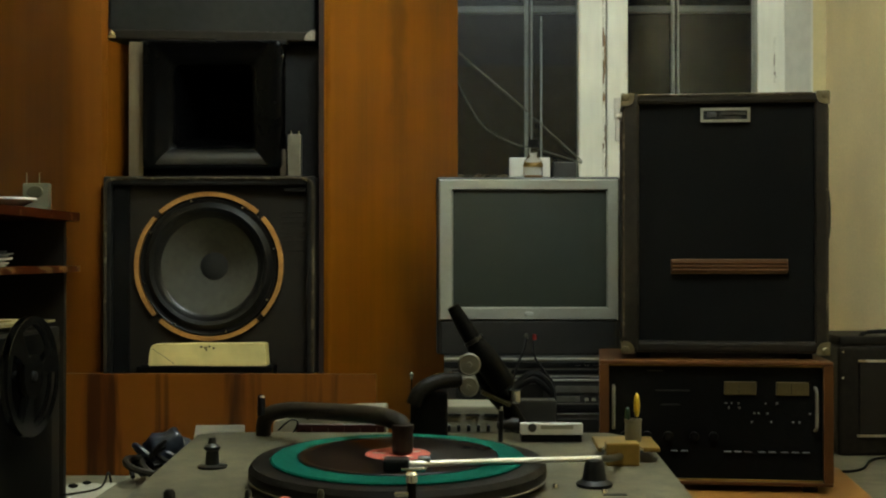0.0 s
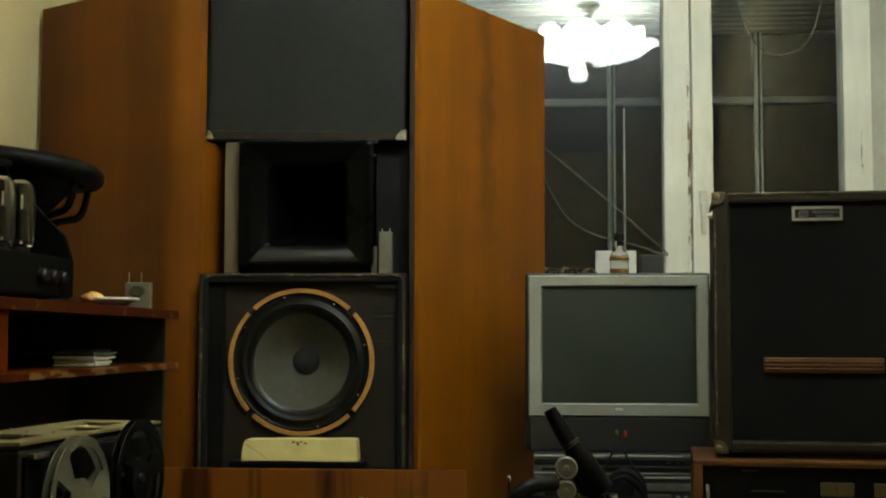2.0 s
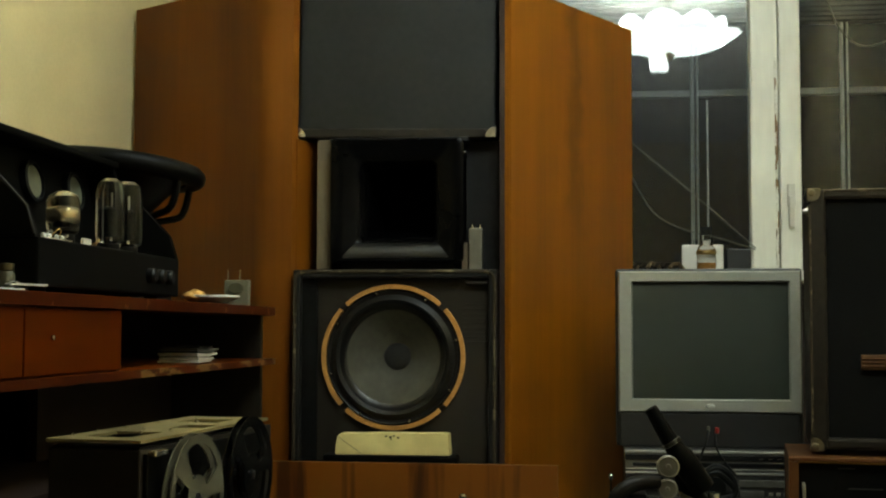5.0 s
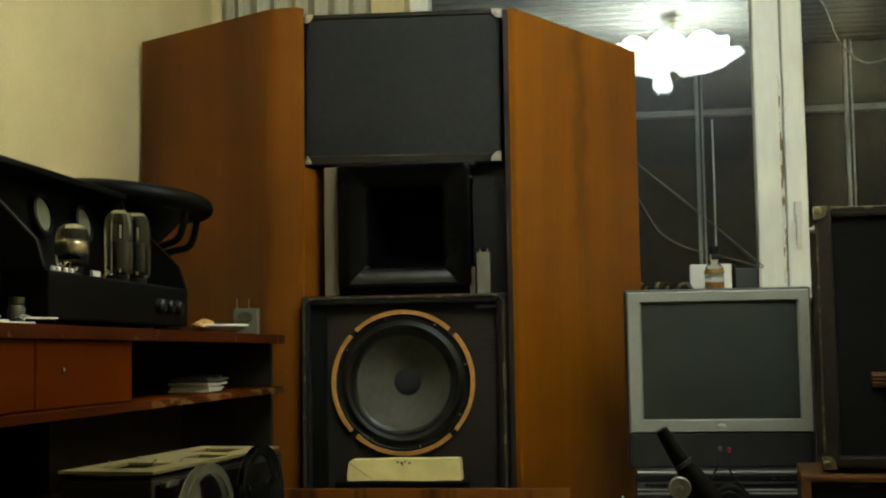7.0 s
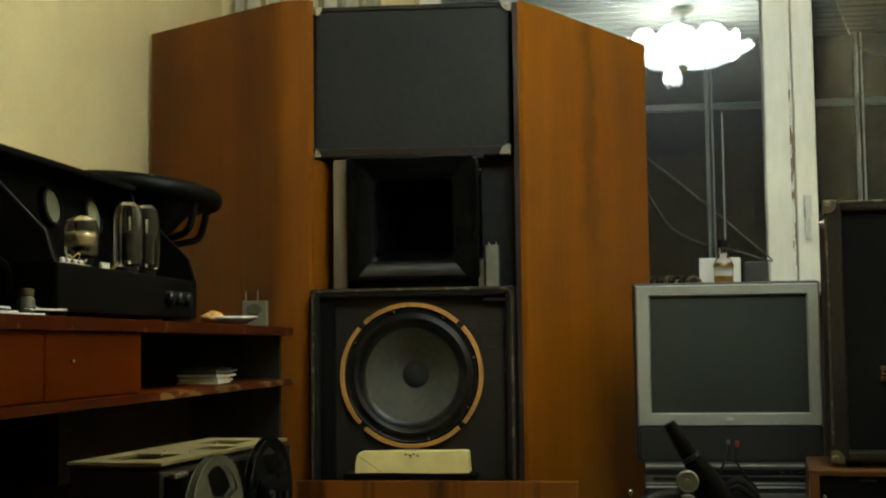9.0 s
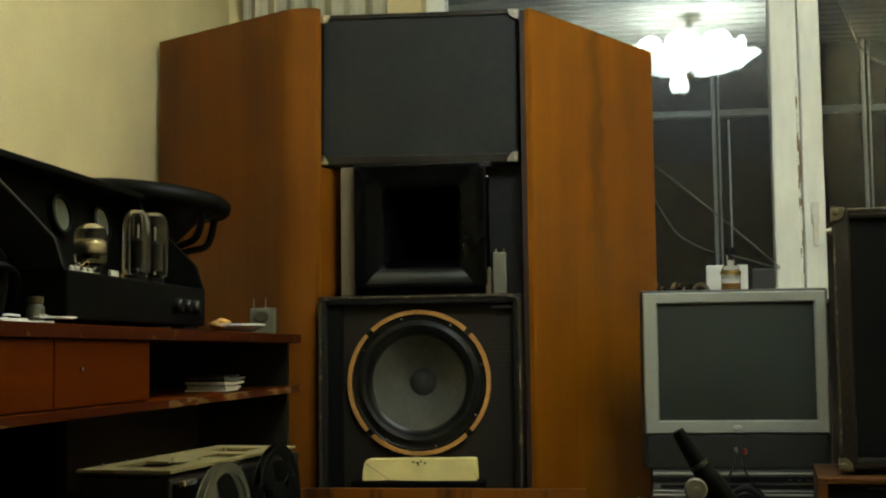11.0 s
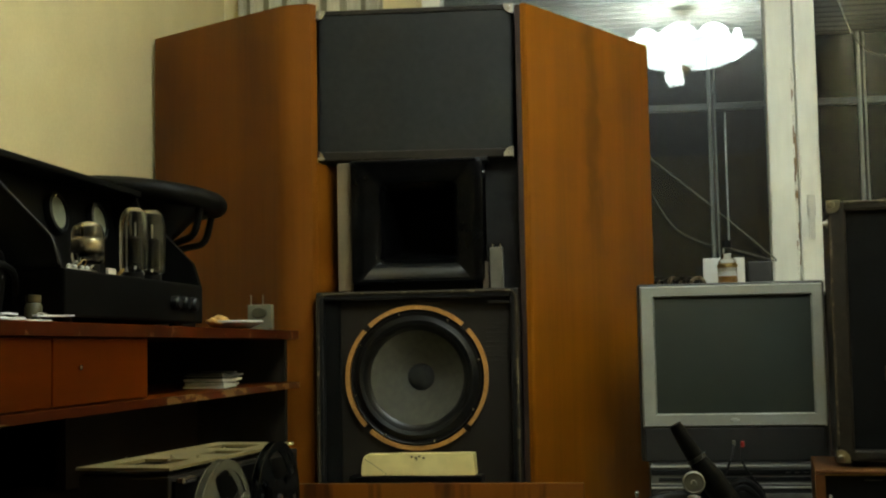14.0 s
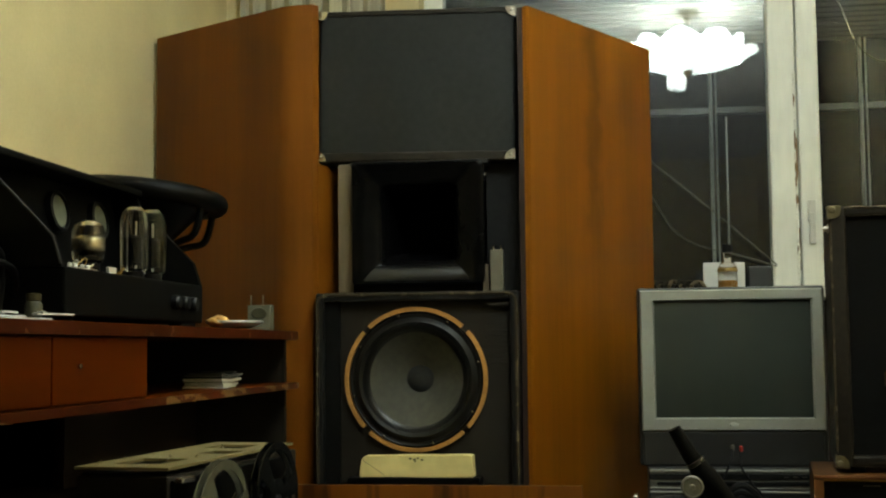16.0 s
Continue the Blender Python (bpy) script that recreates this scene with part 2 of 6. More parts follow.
M_TVSILVER = mat("silver_plastic", (0.295, 0.295, 0.255), 0.42, 0.25, 0.04, 90, 0.03, stain=0.05)
M_TVDARK = mat("graphite_plastic", (0.0105, 0.010, 0.0085), 0.5, var=0.1, scale=90, bump=0.15, stain=0.1)
M_SCREEN = mat("tube_face", (0.016, 0.021, 0.014), 0.5, var=0.03, bump=0.0, stain=0.05)
M_WHITE = mat("old_white_paint", (0.76, 0.75, 0.66), 0.45, var=0.05, scale=40, stretch=(1, 1, 0.15), bump=0.2, bscale=60, stain=0.1)
M_CRACK = worn((0.74, 0.73, 0.64), (0.22, 0.145, 0.085), 0.49, 95.0, "flaking_paint", (1, 1, 0.20))
M_WHITEP = mat("white_reveal_paint", (0.62, 0.60, 0.53), 0.7, var=0.05, bump=0.15, stain=0.08)
# rough coat spreads a halo round the mirrored lamp, standing in for glare
M_PANE = glass("window_glass", (0.93, 0.96, 0.94), halo=0.14)
# low index weakens the mirrored room, mainly to darken the right pane
M_PANER = glass("low_reflection_window_glass", (0.85, 0.88, 0.86), 0.0, 1.28)
M_BULB = glass("valve_glass", (0.80, 0.80, 0.76))
M_PLINTH = mat("olive_hammer_paint", (0.084, 0.076, 0.046), 0.5, 0.1, 0.28, 38, 0.3, 160, stain=0.45)
M_MAT = mat("green_felt", (0.0, 0.060, 0.042), 0.95, spec=0.08, var=0.2, scale=150, bump=0.3, stain=0.15)
M_RECORD = mat("black_shellac", (0.0035, 0.0032, 0.0032), 0.30, spec=0.14, var=0.15, scale=20, bump=0.0, stain=0.2)
M_LABEL = mat("faded_red_label", (0.42, 0.085, 0.06), 0.6, var=0.2, scale=60, bump=0.0, stain=0.2)
M_PAPER = mat("white_paper", (0.50, 0.48, 0.40), 0.8, var=0.08, bump=0.1, stain=0.1)
M_SPECK = worn((0.60, 0.58, 0.49), (0.07, 0.055, 0.03), 0.36, 70.0, "speckled_paper")
M_CLOTHT = mat("grey_green_table_cover", (0.15, 0.135, 0.085), 0.75, var=0.15, scale=30, bump=0.2, stain=0.25)
M_GREYPANEL = mat("grey_enamel", (0.20, 0.195, 0.15), 0.5, 0.1, 0.08, 50, 0.1, stain=0.15)
M_BLUE = mat("blue_sleeve", (0.012, 0.017, 0.030), 0.35, var=0.6, scale=40, bump=0.2)
M_YELLOW = mat("yellow_handle", (0.55, 0.36, 0.02), 0.4, var=0.1, bump=0.05)
M_METER = mat("yellowed_meter_scale", (0.055, 0.040, 0.012), 0.4, var=0.1, bump=0.0, stain=0.1)
M_REDPLUG = mat("red_plug", (0.26, 0.022, 0.016), 0.4, bump=0.0)
M_CLEAR = mat("smoky_clear_reel", (0.085, 0.080, 0.055), 0.25, var=0.15, scale=20, bump=0.0, stain=0.2)
M_DECKTOP = mat("aged_cream_enamel", (0.185, 0.148, 0.062), 0.45, 0.1, 0.15, 25, 0.1, stain=0.25)
M_DARKRED = mat("dark_red_scale", (0.035, 0.008, 0.006), 0.3, var=0.1, bump=0.0)
M_BREAD = mat("bread_crust", (0.50, 0.27, 0.07), 0.8, var=0.3, scale=60, bump=0.5, bscale=90)
M_CHINA = mat("white_china", (0.7, 0.69, 0.64), 0.2, var=0.03, bump=0.0, stain=0.04)
M_ALU = mat("anodised_frame", (0.42, 0.43, 0.40), 0.36, 0.45, 0.1, 40, 0.05, stain=0.2)
M_SLAT = mat("grey_lining_slat", (0.16, 0.16, 0.15), 0.5, var=0.1, stretch=(0.1, 1, 1), bump=0.05)
M_CORD = mat("grey_string", (0.13, 0.13, 0.10), 0.8, var=0.2, scale=60, bump=0.2)
M_CAPMETAL = mat("worn_plated_corner", (0.22, 0.19, 0.12), 0.3, 0.85, 0.25, 60, 0.15, stain=0.3)
M_DIAL = mat("dim_meter_dial", (0.12, 0.125, 0.085), 0.35, var=0.25, scale=60, bump=0.0, stain=0.35)
M_DIMSILVER = mat("dim_silver", (0.085, 0.083, 0.068), 0.45, 0.3, 0.2, 60, 0.05, stain=0.3)
M_NIGHT = mat("balcony_concrete", (0.05, 0.05, 0.048), 0.85, var=0.2, scale=20, bump=0.3)
M_CURTAIN = mat("pale_net_curtain", (0.36, 0.33, 0.23), 0.85, var=0.1, scale=80, bump=0.2, stretch=(1, 1, 0.1))
M_LAMP = glow("lit_opal_glass", (0.86, 1.0, 0.98), LAMP_GLOW)
M_PETAL = glow("bright_opal_glass", (0.86, 1.0, 0.98), PETAL_GLOW)
M_OLDBRASS = mat("dull_olive_brass", (0.11, 0.092, 0.048), 0.42, 0.8, 0.2, 50, 0.1, stain=0.25)
M_AMBER = mat("amber_liquid", (0.30, 0.14, 0.03), 0.2, bump=0.0)
M_TRANSL = mat("cloudy_plastic", (0.11, 0.105, 0.070), 0.35, var=0.1, bump=0.05)
M_OLIVE = mat("olive_disc", (0.055, 0.052, 0.026), 0.5, bump=0.05)


# ---- mesh helpers ----
def bm_new():
    return bmesh.new()


def box(bm, x0, x1, y0, y1, z0, z1, bevel=0.0, seg=2, m=None):
    g = bmesh.ops.create_cube(bm, size=1.0)
    vs = g["verts"]
    for v in vs:
        v.co = Vector(((x0 + x1) / 2 + v.co.x * (x1 - x0), (y0 + y1) / 2 + v.co.y * (y1 - y0), (z0 + z1) / 2 + v.co.z * (z1 - z0)))
    if bevel:
        es = list({e for v in vs for e in v.link_edges})
        r = bmesh.ops.bevel(bm, geom=es, offset=bevel, segments=seg, affect="EDGES", profile=0.6)
        vs = list({v for f in r["faces"] for v in f.verts} | {v for v in vs if v.is_valid})
    if m is not None:
        bmesh.ops.transform(bm, matrix=m, verts=[v for v in vs if v.is_valid])
    return bm


def prism(bm, pts, lo, hi, axis="z"):
    """Extrude a closed outline along an axis. pts: pairs in the other two axes, in x, y, z order."""
    def at(p, h):
        return {"z": (p[0], p[1], h), "y": (p[0], h, p[1]), "x": (h, p[0], p[1])}[axis]
    a = [bm.verts.new(at(p, lo)) for p in pts]
    b = [bm.verts.new(at(p, hi)) for p in pts]
    k = len(pts)
    for i in range(k):
        bm.faces.new((a[i], a[(i + 1) % k], b[(i + 1) % k], b[i]))
    bm.faces.new(a[::-1])
    bm.faces.new(b)
    bmesh.ops.recalc_face_normals(bm, faces=bm.faces[:])
    return bm


def lathe(bm, prof, m=None, seg=32, close=True):
    """Turn a profile of (radius, height) about z, then place it with m."""
    m = m or Matrix()
    rings = []
    for r, h in prof:
        if r < 1e-6:
            rings.append([bm.verts.new(m @ Vector((0, 0, h)))])
        else:
            rings.append([bm.verts.new(m @ Vector((r * math.cos(2 * math.pi * i / seg), r * math.sin(2 * math.pi * i / seg), h))) for i in range(seg)])
    for a, b in zip(rings, rings[1:]):
        for i in range(seg):
            j = (i + 1) % seg
            if len(a) == 1 and len(b) == 1:
                continue
            if len(a) == 1:
                bm.faces.new((a[0], b[j], b[i]))
            elif len(b) == 1:
                bm.faces.new((a[i], a[j], b[0]))
            else:
                bm.faces.new((a[i], a[j], b[j], b[i]))
    bmesh.ops.recalc_face_normals(bm, faces=bm.faces[:])
    return bm


def tube(bm, pts, r, seg=8, smooth=6):
    """A round tube along a smooth line through the points; r may be one radius or one per point."""
    P = [Vector(p) for p in pts]
    R = list(r) if isinstance(r, (list, tuple)) else [r] * len(P)
    line = []
    for i in range(len(P) - 1):
        p0, p1, p2, p3 = P[max(i - 1, 0)], P[i], P[i + 1], P[min(i + 2, len(P) - 1)]
        for s in range(smooth):
            u = s / smooth
            line.append((0.5 * (2 * p1 + (p2 - p0) * u + (2 * p0 - 5 * p1 + 4 * p2 - p3) * u * u + (3 * p1 - p0 - 3 * p2 + p3) * u ** 3), R[i] * (1 - u) + R[i + 1] * u))
    line.append((P[-1], R[-1]))
    rings = []
    up = None
    for i, (c, rad) in enumerate(line):
        d = (line[min(i + 1, len(line) - 1)][0] - line[max(i - 1, 0)][0]).normalized()
        if up is None:
            up = d.orthogonal()
        up = (up - d * up.dot(d)).normalized()
        side = d.cross(up)
        rings.append([bm.verts.new(c + rad * (math.cos(2 * math.pi * k / seg) * up + math.sin(2 * math.pi * k / seg) * side)) for k in range(seg)])
    for a, b in zip(rings, rings[1:]):
        for k in range(seg):
            bm.faces.new((a[k], a[(k + 1) % seg], b[(k + 1) % seg], b[k]))
    bm.faces.new(rings[0][::-1])
    bm.faces.new(rings[-1])
    bmesh.ops.recalc_face_normals(bm, faces=bm.faces[:])
    return bm


PLACED = set()  # things whose parts are given in room coordinates


def part(name, bm, material, parent=None, label="", smooth=False):
    me = bpy.data.meshes.new(name)
    if smooth:
        for f in bm.faces:
            f.smooth = True
        for e in bm.edges:
            if len(e.link_faces) == 2 and e.calc_face_angle(0) > 0.6:
                e.smooth = False
    bm.to_mesh(me)
    bm.free()
    me.materials.append(material)
    ob = new(name, me)
    if parent is not None:
        ob.parent = parent
        if parent.name in PLACED:
            ob.matrix_parent_inverse = parent.matrix_basis.inverted()
    if label:
        tagged(ob, label)
    return ob


def bx(name, dims, material, parent=None, label="", bevel=0.0, m=None, seg=2):
    return part(name, box(bm_new(), *dims, bevel=bevel, m=m, seg=seg), material, parent, label)


def turned(name, prof, m, material, parent=None, label="", seg=32):
    return part(name, lathe(bm_new(), prof, m, seg), material, parent, label, smooth=True)


def thing(name, label, category, at=(0, 0, 0), group="", m=None, local=False):
    e = new(name)
    e.empty_display_size = 0.05
    e.matrix_basis = m if m is not None else Matrix.Translation(at)
    if not local:
        PLACED.add(e.name)
    return tagged(e, label, category, group)


FRONT = pose(0, 0, 0, 90, 0, 0)  # turns z to the camera's side (-y)
RIGHT = pose(0, 0, 0, 0, 90, 0)  # turns z to +x


def facing(x, y, z, turn=FRONT):
    return Matrix.Translation((x, y, z)) @ turn


def setting(ob, label, category):
    return tagged(ob, label, category, kind="structure")


# ---- the room ----
# back wall far off, unseen floor and ceiling darkened, to limit bounced light
XL, XR, YW, YB, ZC = -1.487, 1.30, 4.25, -4.6, 3.30
setting(bx("floor", (XL - 0.2, XR + 0.2, YB - 0.2, YW, -0.1, 0.0), M_FLOOR), "unseen wooden floor of the room, darkened to limit bounced light", "floor")
setting(bx("ceiling", (XL - 0.2, XR + 0.2, YB - 0.2, YW + 0.35, ZC, ZC + 0.15), M_CEIL), "unseen room ceiling, greyed to limit bounced light", "ceiling")
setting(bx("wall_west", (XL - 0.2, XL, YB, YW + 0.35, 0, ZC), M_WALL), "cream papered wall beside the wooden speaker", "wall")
setting(bx("wall_east", (XR, XR + 0.2, YB, YW + 0.35, 0, ZC), M_WALL_LIT), "warm cream papered wall beside the window", "wall")
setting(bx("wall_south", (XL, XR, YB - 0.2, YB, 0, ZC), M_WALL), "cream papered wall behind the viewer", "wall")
WX0, WX1, WZ0, WZ1 = -0.77, 1.19, 1.48, 2.86
wn = bm_new()
box(wn, XL, WX0, YW, YW + 0.35, 0, ZC)
prism(wn, [(WX1 + 0.06, YW), (XR, YW), (XR, YW + 0.35), (WX1, YW + 0.35), (WX1, YW + 0.14)], 0, ZC)
box(wn, WX0, WX1, YW, YW + 0.35, 0, WZ0)
box(wn, WX0, WX1, YW, YW + 0.35, WZ1, ZC)
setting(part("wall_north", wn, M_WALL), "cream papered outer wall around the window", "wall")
setting(part("trim", prism(bm_new(), [(WX1 + 0.056, YW - 0.003), (WX1 + 0.064, YW - 0.003), (WX1 + 0.003, YW + 0.14), (WX1 - 0.004, YW + 0.14)], WZ0, WZ1), M_WHITEP), "white painted window reveal", "trim")

# window: two sashes, white flaking paint, double panes
win = new("window_1")
setting(win, "white painted wooden window with two sashes, paint flaking along the meeting stile", "window")
GY = 4.42
for nm, d in (("frame_left", (WX0, -0.70, GY - 0.05, GY + 0.05, WZ0, WZ1)), ("frame_right", (1.092, WX1, GY - 0.05, GY + 0.05, WZ0, WZ1)),
              ("frame_bottom", (-0.70, 1.092, GY - 0.05, GY + 0.05, WZ0, WZ0 + 0.06)), ("frame_top", (-0.70, 1.092, GY - 0.05, GY + 0.05, WZ1 - 0.06, WZ1))):
    bx("window_frame", d, M_WHITE, win, bevel=0.006)
bx("meeting_stile", (0.462, 0.5585, GY - 0.045, GY + 0.04, WZ0 + 0.06, WZ1 - 0.06), M_WHITE, win, bevel=0.008)
bx("meeting_stile", (0.5615, 0.636, GY - 0.052, GY + 0.04, WZ0 + 0.06, WZ1 - 0.06), M_WHITE, win, bevel=0.008)
bx("flaking_seam", (0.5465, 0.5585, GY - 0.0475, GY - 0.03, 1.56, 2.30), M_CRACK, win, "flaked paint along the seam", bevel=0.003)
bx("flaking_seam", (1.150, 1.158, GY - 0.0535, GY - 0.03, 1.9, 2.06), M_CRACK, win, "flaked paint by the hinge", bevel=0.002)
for x0, x1 in ((-0.702, 0.464), (0.634, 1.094)):
    p = bx("pane", (x0, x1, GY - 0.006, GY - 0.002, WZ0 + 0.058, WZ1 - 0.058), M_PANE if x0 < 0 else M_PANER, win)
    p.visible_shadow = False
    if x0 > 0:
        continue
    p = bx("pane", (x0, x1, GY + 0.018, GY + 0.022, WZ0 + 0.058, WZ1 - 0.058), M_PANER, win, "outer pane of the double glazing")
    p.visible_shadow = False
h = part("window_handle", box(box(bm_new(), 0.588, 0.606, GY - 0.085, GY - 0.07, 1.69, 1.80, 0.004), 0.585, 0.612, GY - 0.07, GY - 0.052, 1.77, 1.845, 0.004), M_WHITEP, win, "white window handle")
bx("window_sill", (WX0, WX1, YW - 0.22, GY - 0.05, WZ0 + 0.012, WZ0 + 0.045), M_WHITEP, win, bevel=0.006)

# added dark sheet: keeps the strip of wall beside the television in shade
setting(bx("panel", (0.05, 0.66, YW - 0.02, YW - 0.001, 0.0, WZ0 + 0.01), M_DARKWOOD, bevel=0.003), "dark board added below the sill to darken the gap beside the television", "panel")

# glazed balcony outside
balc = new("balcony")
setting(balc, "dark glazed balcony with a slatted ceiling outside the window", "balcony")
bx("balcony_parapet", (-2.2, 2.6, 5.84, 5.94, 0.3, 1.5), M_NIGHT, balc)
bx("balcony_floor", (-2.2, 2.6, 4.6, 5.94, 0.15, 0.3), M_NIGHT, balc)
bx("balcony_side", (-2.3, -2.2, 4.6, 5.94, 0.3, 2.8), M_NIGHT, balc)
bx("balcony_side", (2.6, 2.7, 4.6, 5.94, 0.3, 2.8), M_NIGHT, balc)
bx("balcony_roof", (-2.3, 2.7, 4.6, 5.94, 2.80, 2.9), M_NIGHT, balc)
for i in range(14):
    y = 4.62 + i * 0.09
    bx("slat", (-2.2, 2.6, y, y + 0.076, 2.755, 2.782), M_SLAT, balc, bevel=0.006, seg=1)
bx("balcony_rail", (-2.2, 2.6, 5.80, 5.84, 2.418, 2.448), M_SLAT, balc, bevel=0.004)
bx("balcony_rail", (-2.2, 2.6, 5.80, 5.84, 1.5, 1.54), M_ALU, balc, bevel=0.004)
for x in (-1.0, 0.346, 1.024):
    post = bx("balcony_post", (x, x + 0.034, 5.80, 5.84, 1.54, 2.75), M_TVDARK, balc, "dark post with bright edges", bevel=0.004)
    for ex, er in ((x + 0.006, 0.0085), (x + 0.031, 0.0045)):
        part("edge_strip", tube(bm_new(), [(ex, 5.797, 1.54), (ex, 5.797, 2.75)], er, 8, 1), M_ALU, post, smooth=True)
bx("balcony_rod", (0.418, 0.426, 5.80, 5.815, 1.54, 2.40), M_ALU, balc, bevel=0.002)
setting(bx("ground", (-40, 40, 6.2, 90, -9.1, -9.0), M_NIGHT), "dark ground far below the balcony at night", "ground")

# ceiling lamp, seen mirrored in the window
lamp = thing("ceiling_lamp", "lit ceiling lamp with opal glass plates and a finial", "lamp", LAMP, local=True)
turned("ceiling_rose", [(0, ZC - LAMP[2]), (0.07, ZC - LAMP[2]), (0.065, ZC - LAMP[2] - 0.03), (0.012, ZC - LAMP[2] - 0.04), (0.012, 0.02), (0, 0.02)], Matrix(), M_OLDBRASS, lamp, "dull brass stem")
turned("hub", [(0, -0.075), (0.03, -0.072), (0.055, -0.060), (0.060, -0.035), (0.05, 0.0), (0.02, 0.02), (0, 0.02)], Matrix(), M_BRASS, lamp, "brass hub", 28)
turned("finial", [(0, -0.118), (0.010, -0.113), (0.017, -0.104), (0.010, -0.096), (0.026, -0.088), (0.026, -0.078), (0, -0.074)], Matrix(), M_BRASS, lamp, "brass finial", 20)


def leaf(bm, turn):
    """A drooping glass leaf: narrow at the hub, widest past the middle, its edges curled up."""
    k, j = 10, 6
    top = []
    for i in range(k + 1):
        u = i / k
        w = 0.165 * math.sin(math.pi * (0.14 + 0.74 * u)) ** 0.8
        row = []
        for q in range(j + 1):
            v = 2 * q / j - 1
            row.append(turn @ Vector((0.045 + 0.370 * u - 0.03 * v * v * u, w * v, -0.072 + 0.090 * u * u + 0.022 * v * v)))
        top.append(row)
    a_ = [[bm.verts.new(p) for p in r] for r in top]
    b_ = [[bm.verts.new(p + Vector((0, 0, 0.005))) for p in r] for r in top]
    for i in range(k):
        for q in range(j):
            bm.faces.new((a_[i][q], a_[i + 1][q], a_[i + 1][q + 1], a_[i][q + 1]))
            bm.faces.new((b_[i][q], b_[i][q + 1], b_[i + 1][q + 1], b_[i + 1][q]))
        bm.faces.new((a_[i][0], b_[i][0], b_[i + 1][0], a_[i + 1][0]))
        bm.faces.new((a_[i][j], a_[i + 1][j], b_[i + 1][j], b_[i][j]))
    for q in range(j):
        bm.faces.new((a_[0][q], a_[0][q + 1], b_[0][q + 1], b_[0][q]))
        bm.faces.new((a_[k][q], b_[k][q], b_[k][q + 1], a_[k][q + 1]))
    bmesh.ops.recalc_face_normals(bm, faces=bm.faces[:])
    return bm


for k in range(6):
    part("glass_leaf", leaf(bm_new(), pose(0, 0, 0, 0, 0, 60 * k + 12)), M_LAMP, lamp, "lit opal glass leaf", smooth=True)
for dx, dy, r, dz in ((-0.055, -0.07, 0.026, 0.0), (-0.02, -0.10, 0.020, 0.012), (-0.09, -0.10, 0.020, 0.006), (-0.075, -0.03, 0.016, 0.02), (-0.03, -0.04, 0.015, -0.006), (-0.11, -0.06, 0.014, 0.02)):
    r *= 0.8
    turned("glass_drop", [(0, -0.175), (r * 0.6, -0.165), (r, -0.14), (r * 0.7, -0.11), (r * 0.2, -0.085), (r * 0.15, -0.045), (0, -0.045)], Matrix.Translation((dx, dy, dz)), M_LAMP, lamp, "lit glass drop", 14)
for k in range(9):
    a0, a1 = math.radians(40 * k + 2), math.radians(40 * k + 38)
    pb = bm_new()
    lo_, hi_ = [], []
    for i in range(13):
        a, u = a0 + (a1 - a0) * i / 12, 2 * i / 12 - 1
        for r_ in (0.318, 0.325):
            lo_.append(pb.verts.new((r_ * math.cos(a), r_ * math.sin(a), 0.018 * u * u - 0.018)))
            hi_.append(pb.verts.new((r_ * math.cos(a), r_ * math.sin(a), 0.115 - 0.05 * u * u)))
    for i in range(12):
        p0, p1, p2, p3 = 2 * i, 2 * i + 1, 2 * i + 3, 2 * i + 2
        for f in ((lo_[p0], lo_[p3], hi_[p3], hi_[p0]), (lo_[p1], hi_[p1], hi_[p2], lo_[p2]), (hi_[p0], hi_[p3], hi_[p2], hi_[p1]), (lo_[p0], lo_[p1], lo_[p2], lo_[p3])):
            pb.faces.new(f)
    for e in (0, 24):
        pb.faces.new((lo_[e], hi_[e], hi_[e + 1], lo_[e + 1]))
    bmesh.ops.recalc_face_normals(pb, faces=pb.faces[:])
    part("petal", pb, M_PETAL, lamp, "bright upright opal glass petal")

# net curtain beside the window
cb = bm_new()
cp = [(-1.42 + i * 0.0125, 4.2 + 0.022 * math.sin(i * 1.1) + 0.01 * math.sin(i * 0.37)) for i in range(44)]
prism(cb, cp + [(x, y + 0.004) for x, y in cp[::-1]], 0.3, 3.05)
tagged(part("curtain", cb, M_CURTAIN, smooth=True), "pale net curtain gathered beside the window", "curtain")
tagged(part("curtain_rail", tube(bm_new(), [(-1.44, 4.2, 3.07), (1.28, 4.2, 3.07)], 0.012, 8, 1), M_CHROME), "metal curtain rail above the window", "curtain rail")


# ---- the big corner loudspeaker ----
corner = thing("corner_speaker_cabinet", "tall corner loudspeaker cabinet in orange cherry veneer with slanted wings", "speaker cabinet", (-0.6, 3.3, 0))


def wing(bm, a, b, za, zb, t):
    """An upright board from a to b in plan, t thick on its far side, its top running from za to zb."""
    d = (Vector(b) - Vector(a)).normalized()
    nrm = Vector((-d.y, d.x)) * t
    q = [Vector(a), Vector(b), Vector(b) + nrm, Vector(a) + nrm]
    lo = [bm.verts.new((p.x, p.y, 0.0)) for p in q]
    hi = [bm.verts.new((p.x, p.y, z)) for p, z in zip(q, (za, zb, zb, za))]
    for i in range(4):
        bm.faces.new((lo[i], lo[(i + 1) % 4], hi[(i + 1) % 4], hi[i]))
    bm.faces.new(lo[::-1])
    bm.faces.new(hi)
    bmesh.ops.recalc_face_normals(bm, faces=bm.faces[:])
    bmesh.ops.bevel(bm, geom=[e for e in bm.edges], offset=0.003, segments=2, affect="EDGES")
    return bm


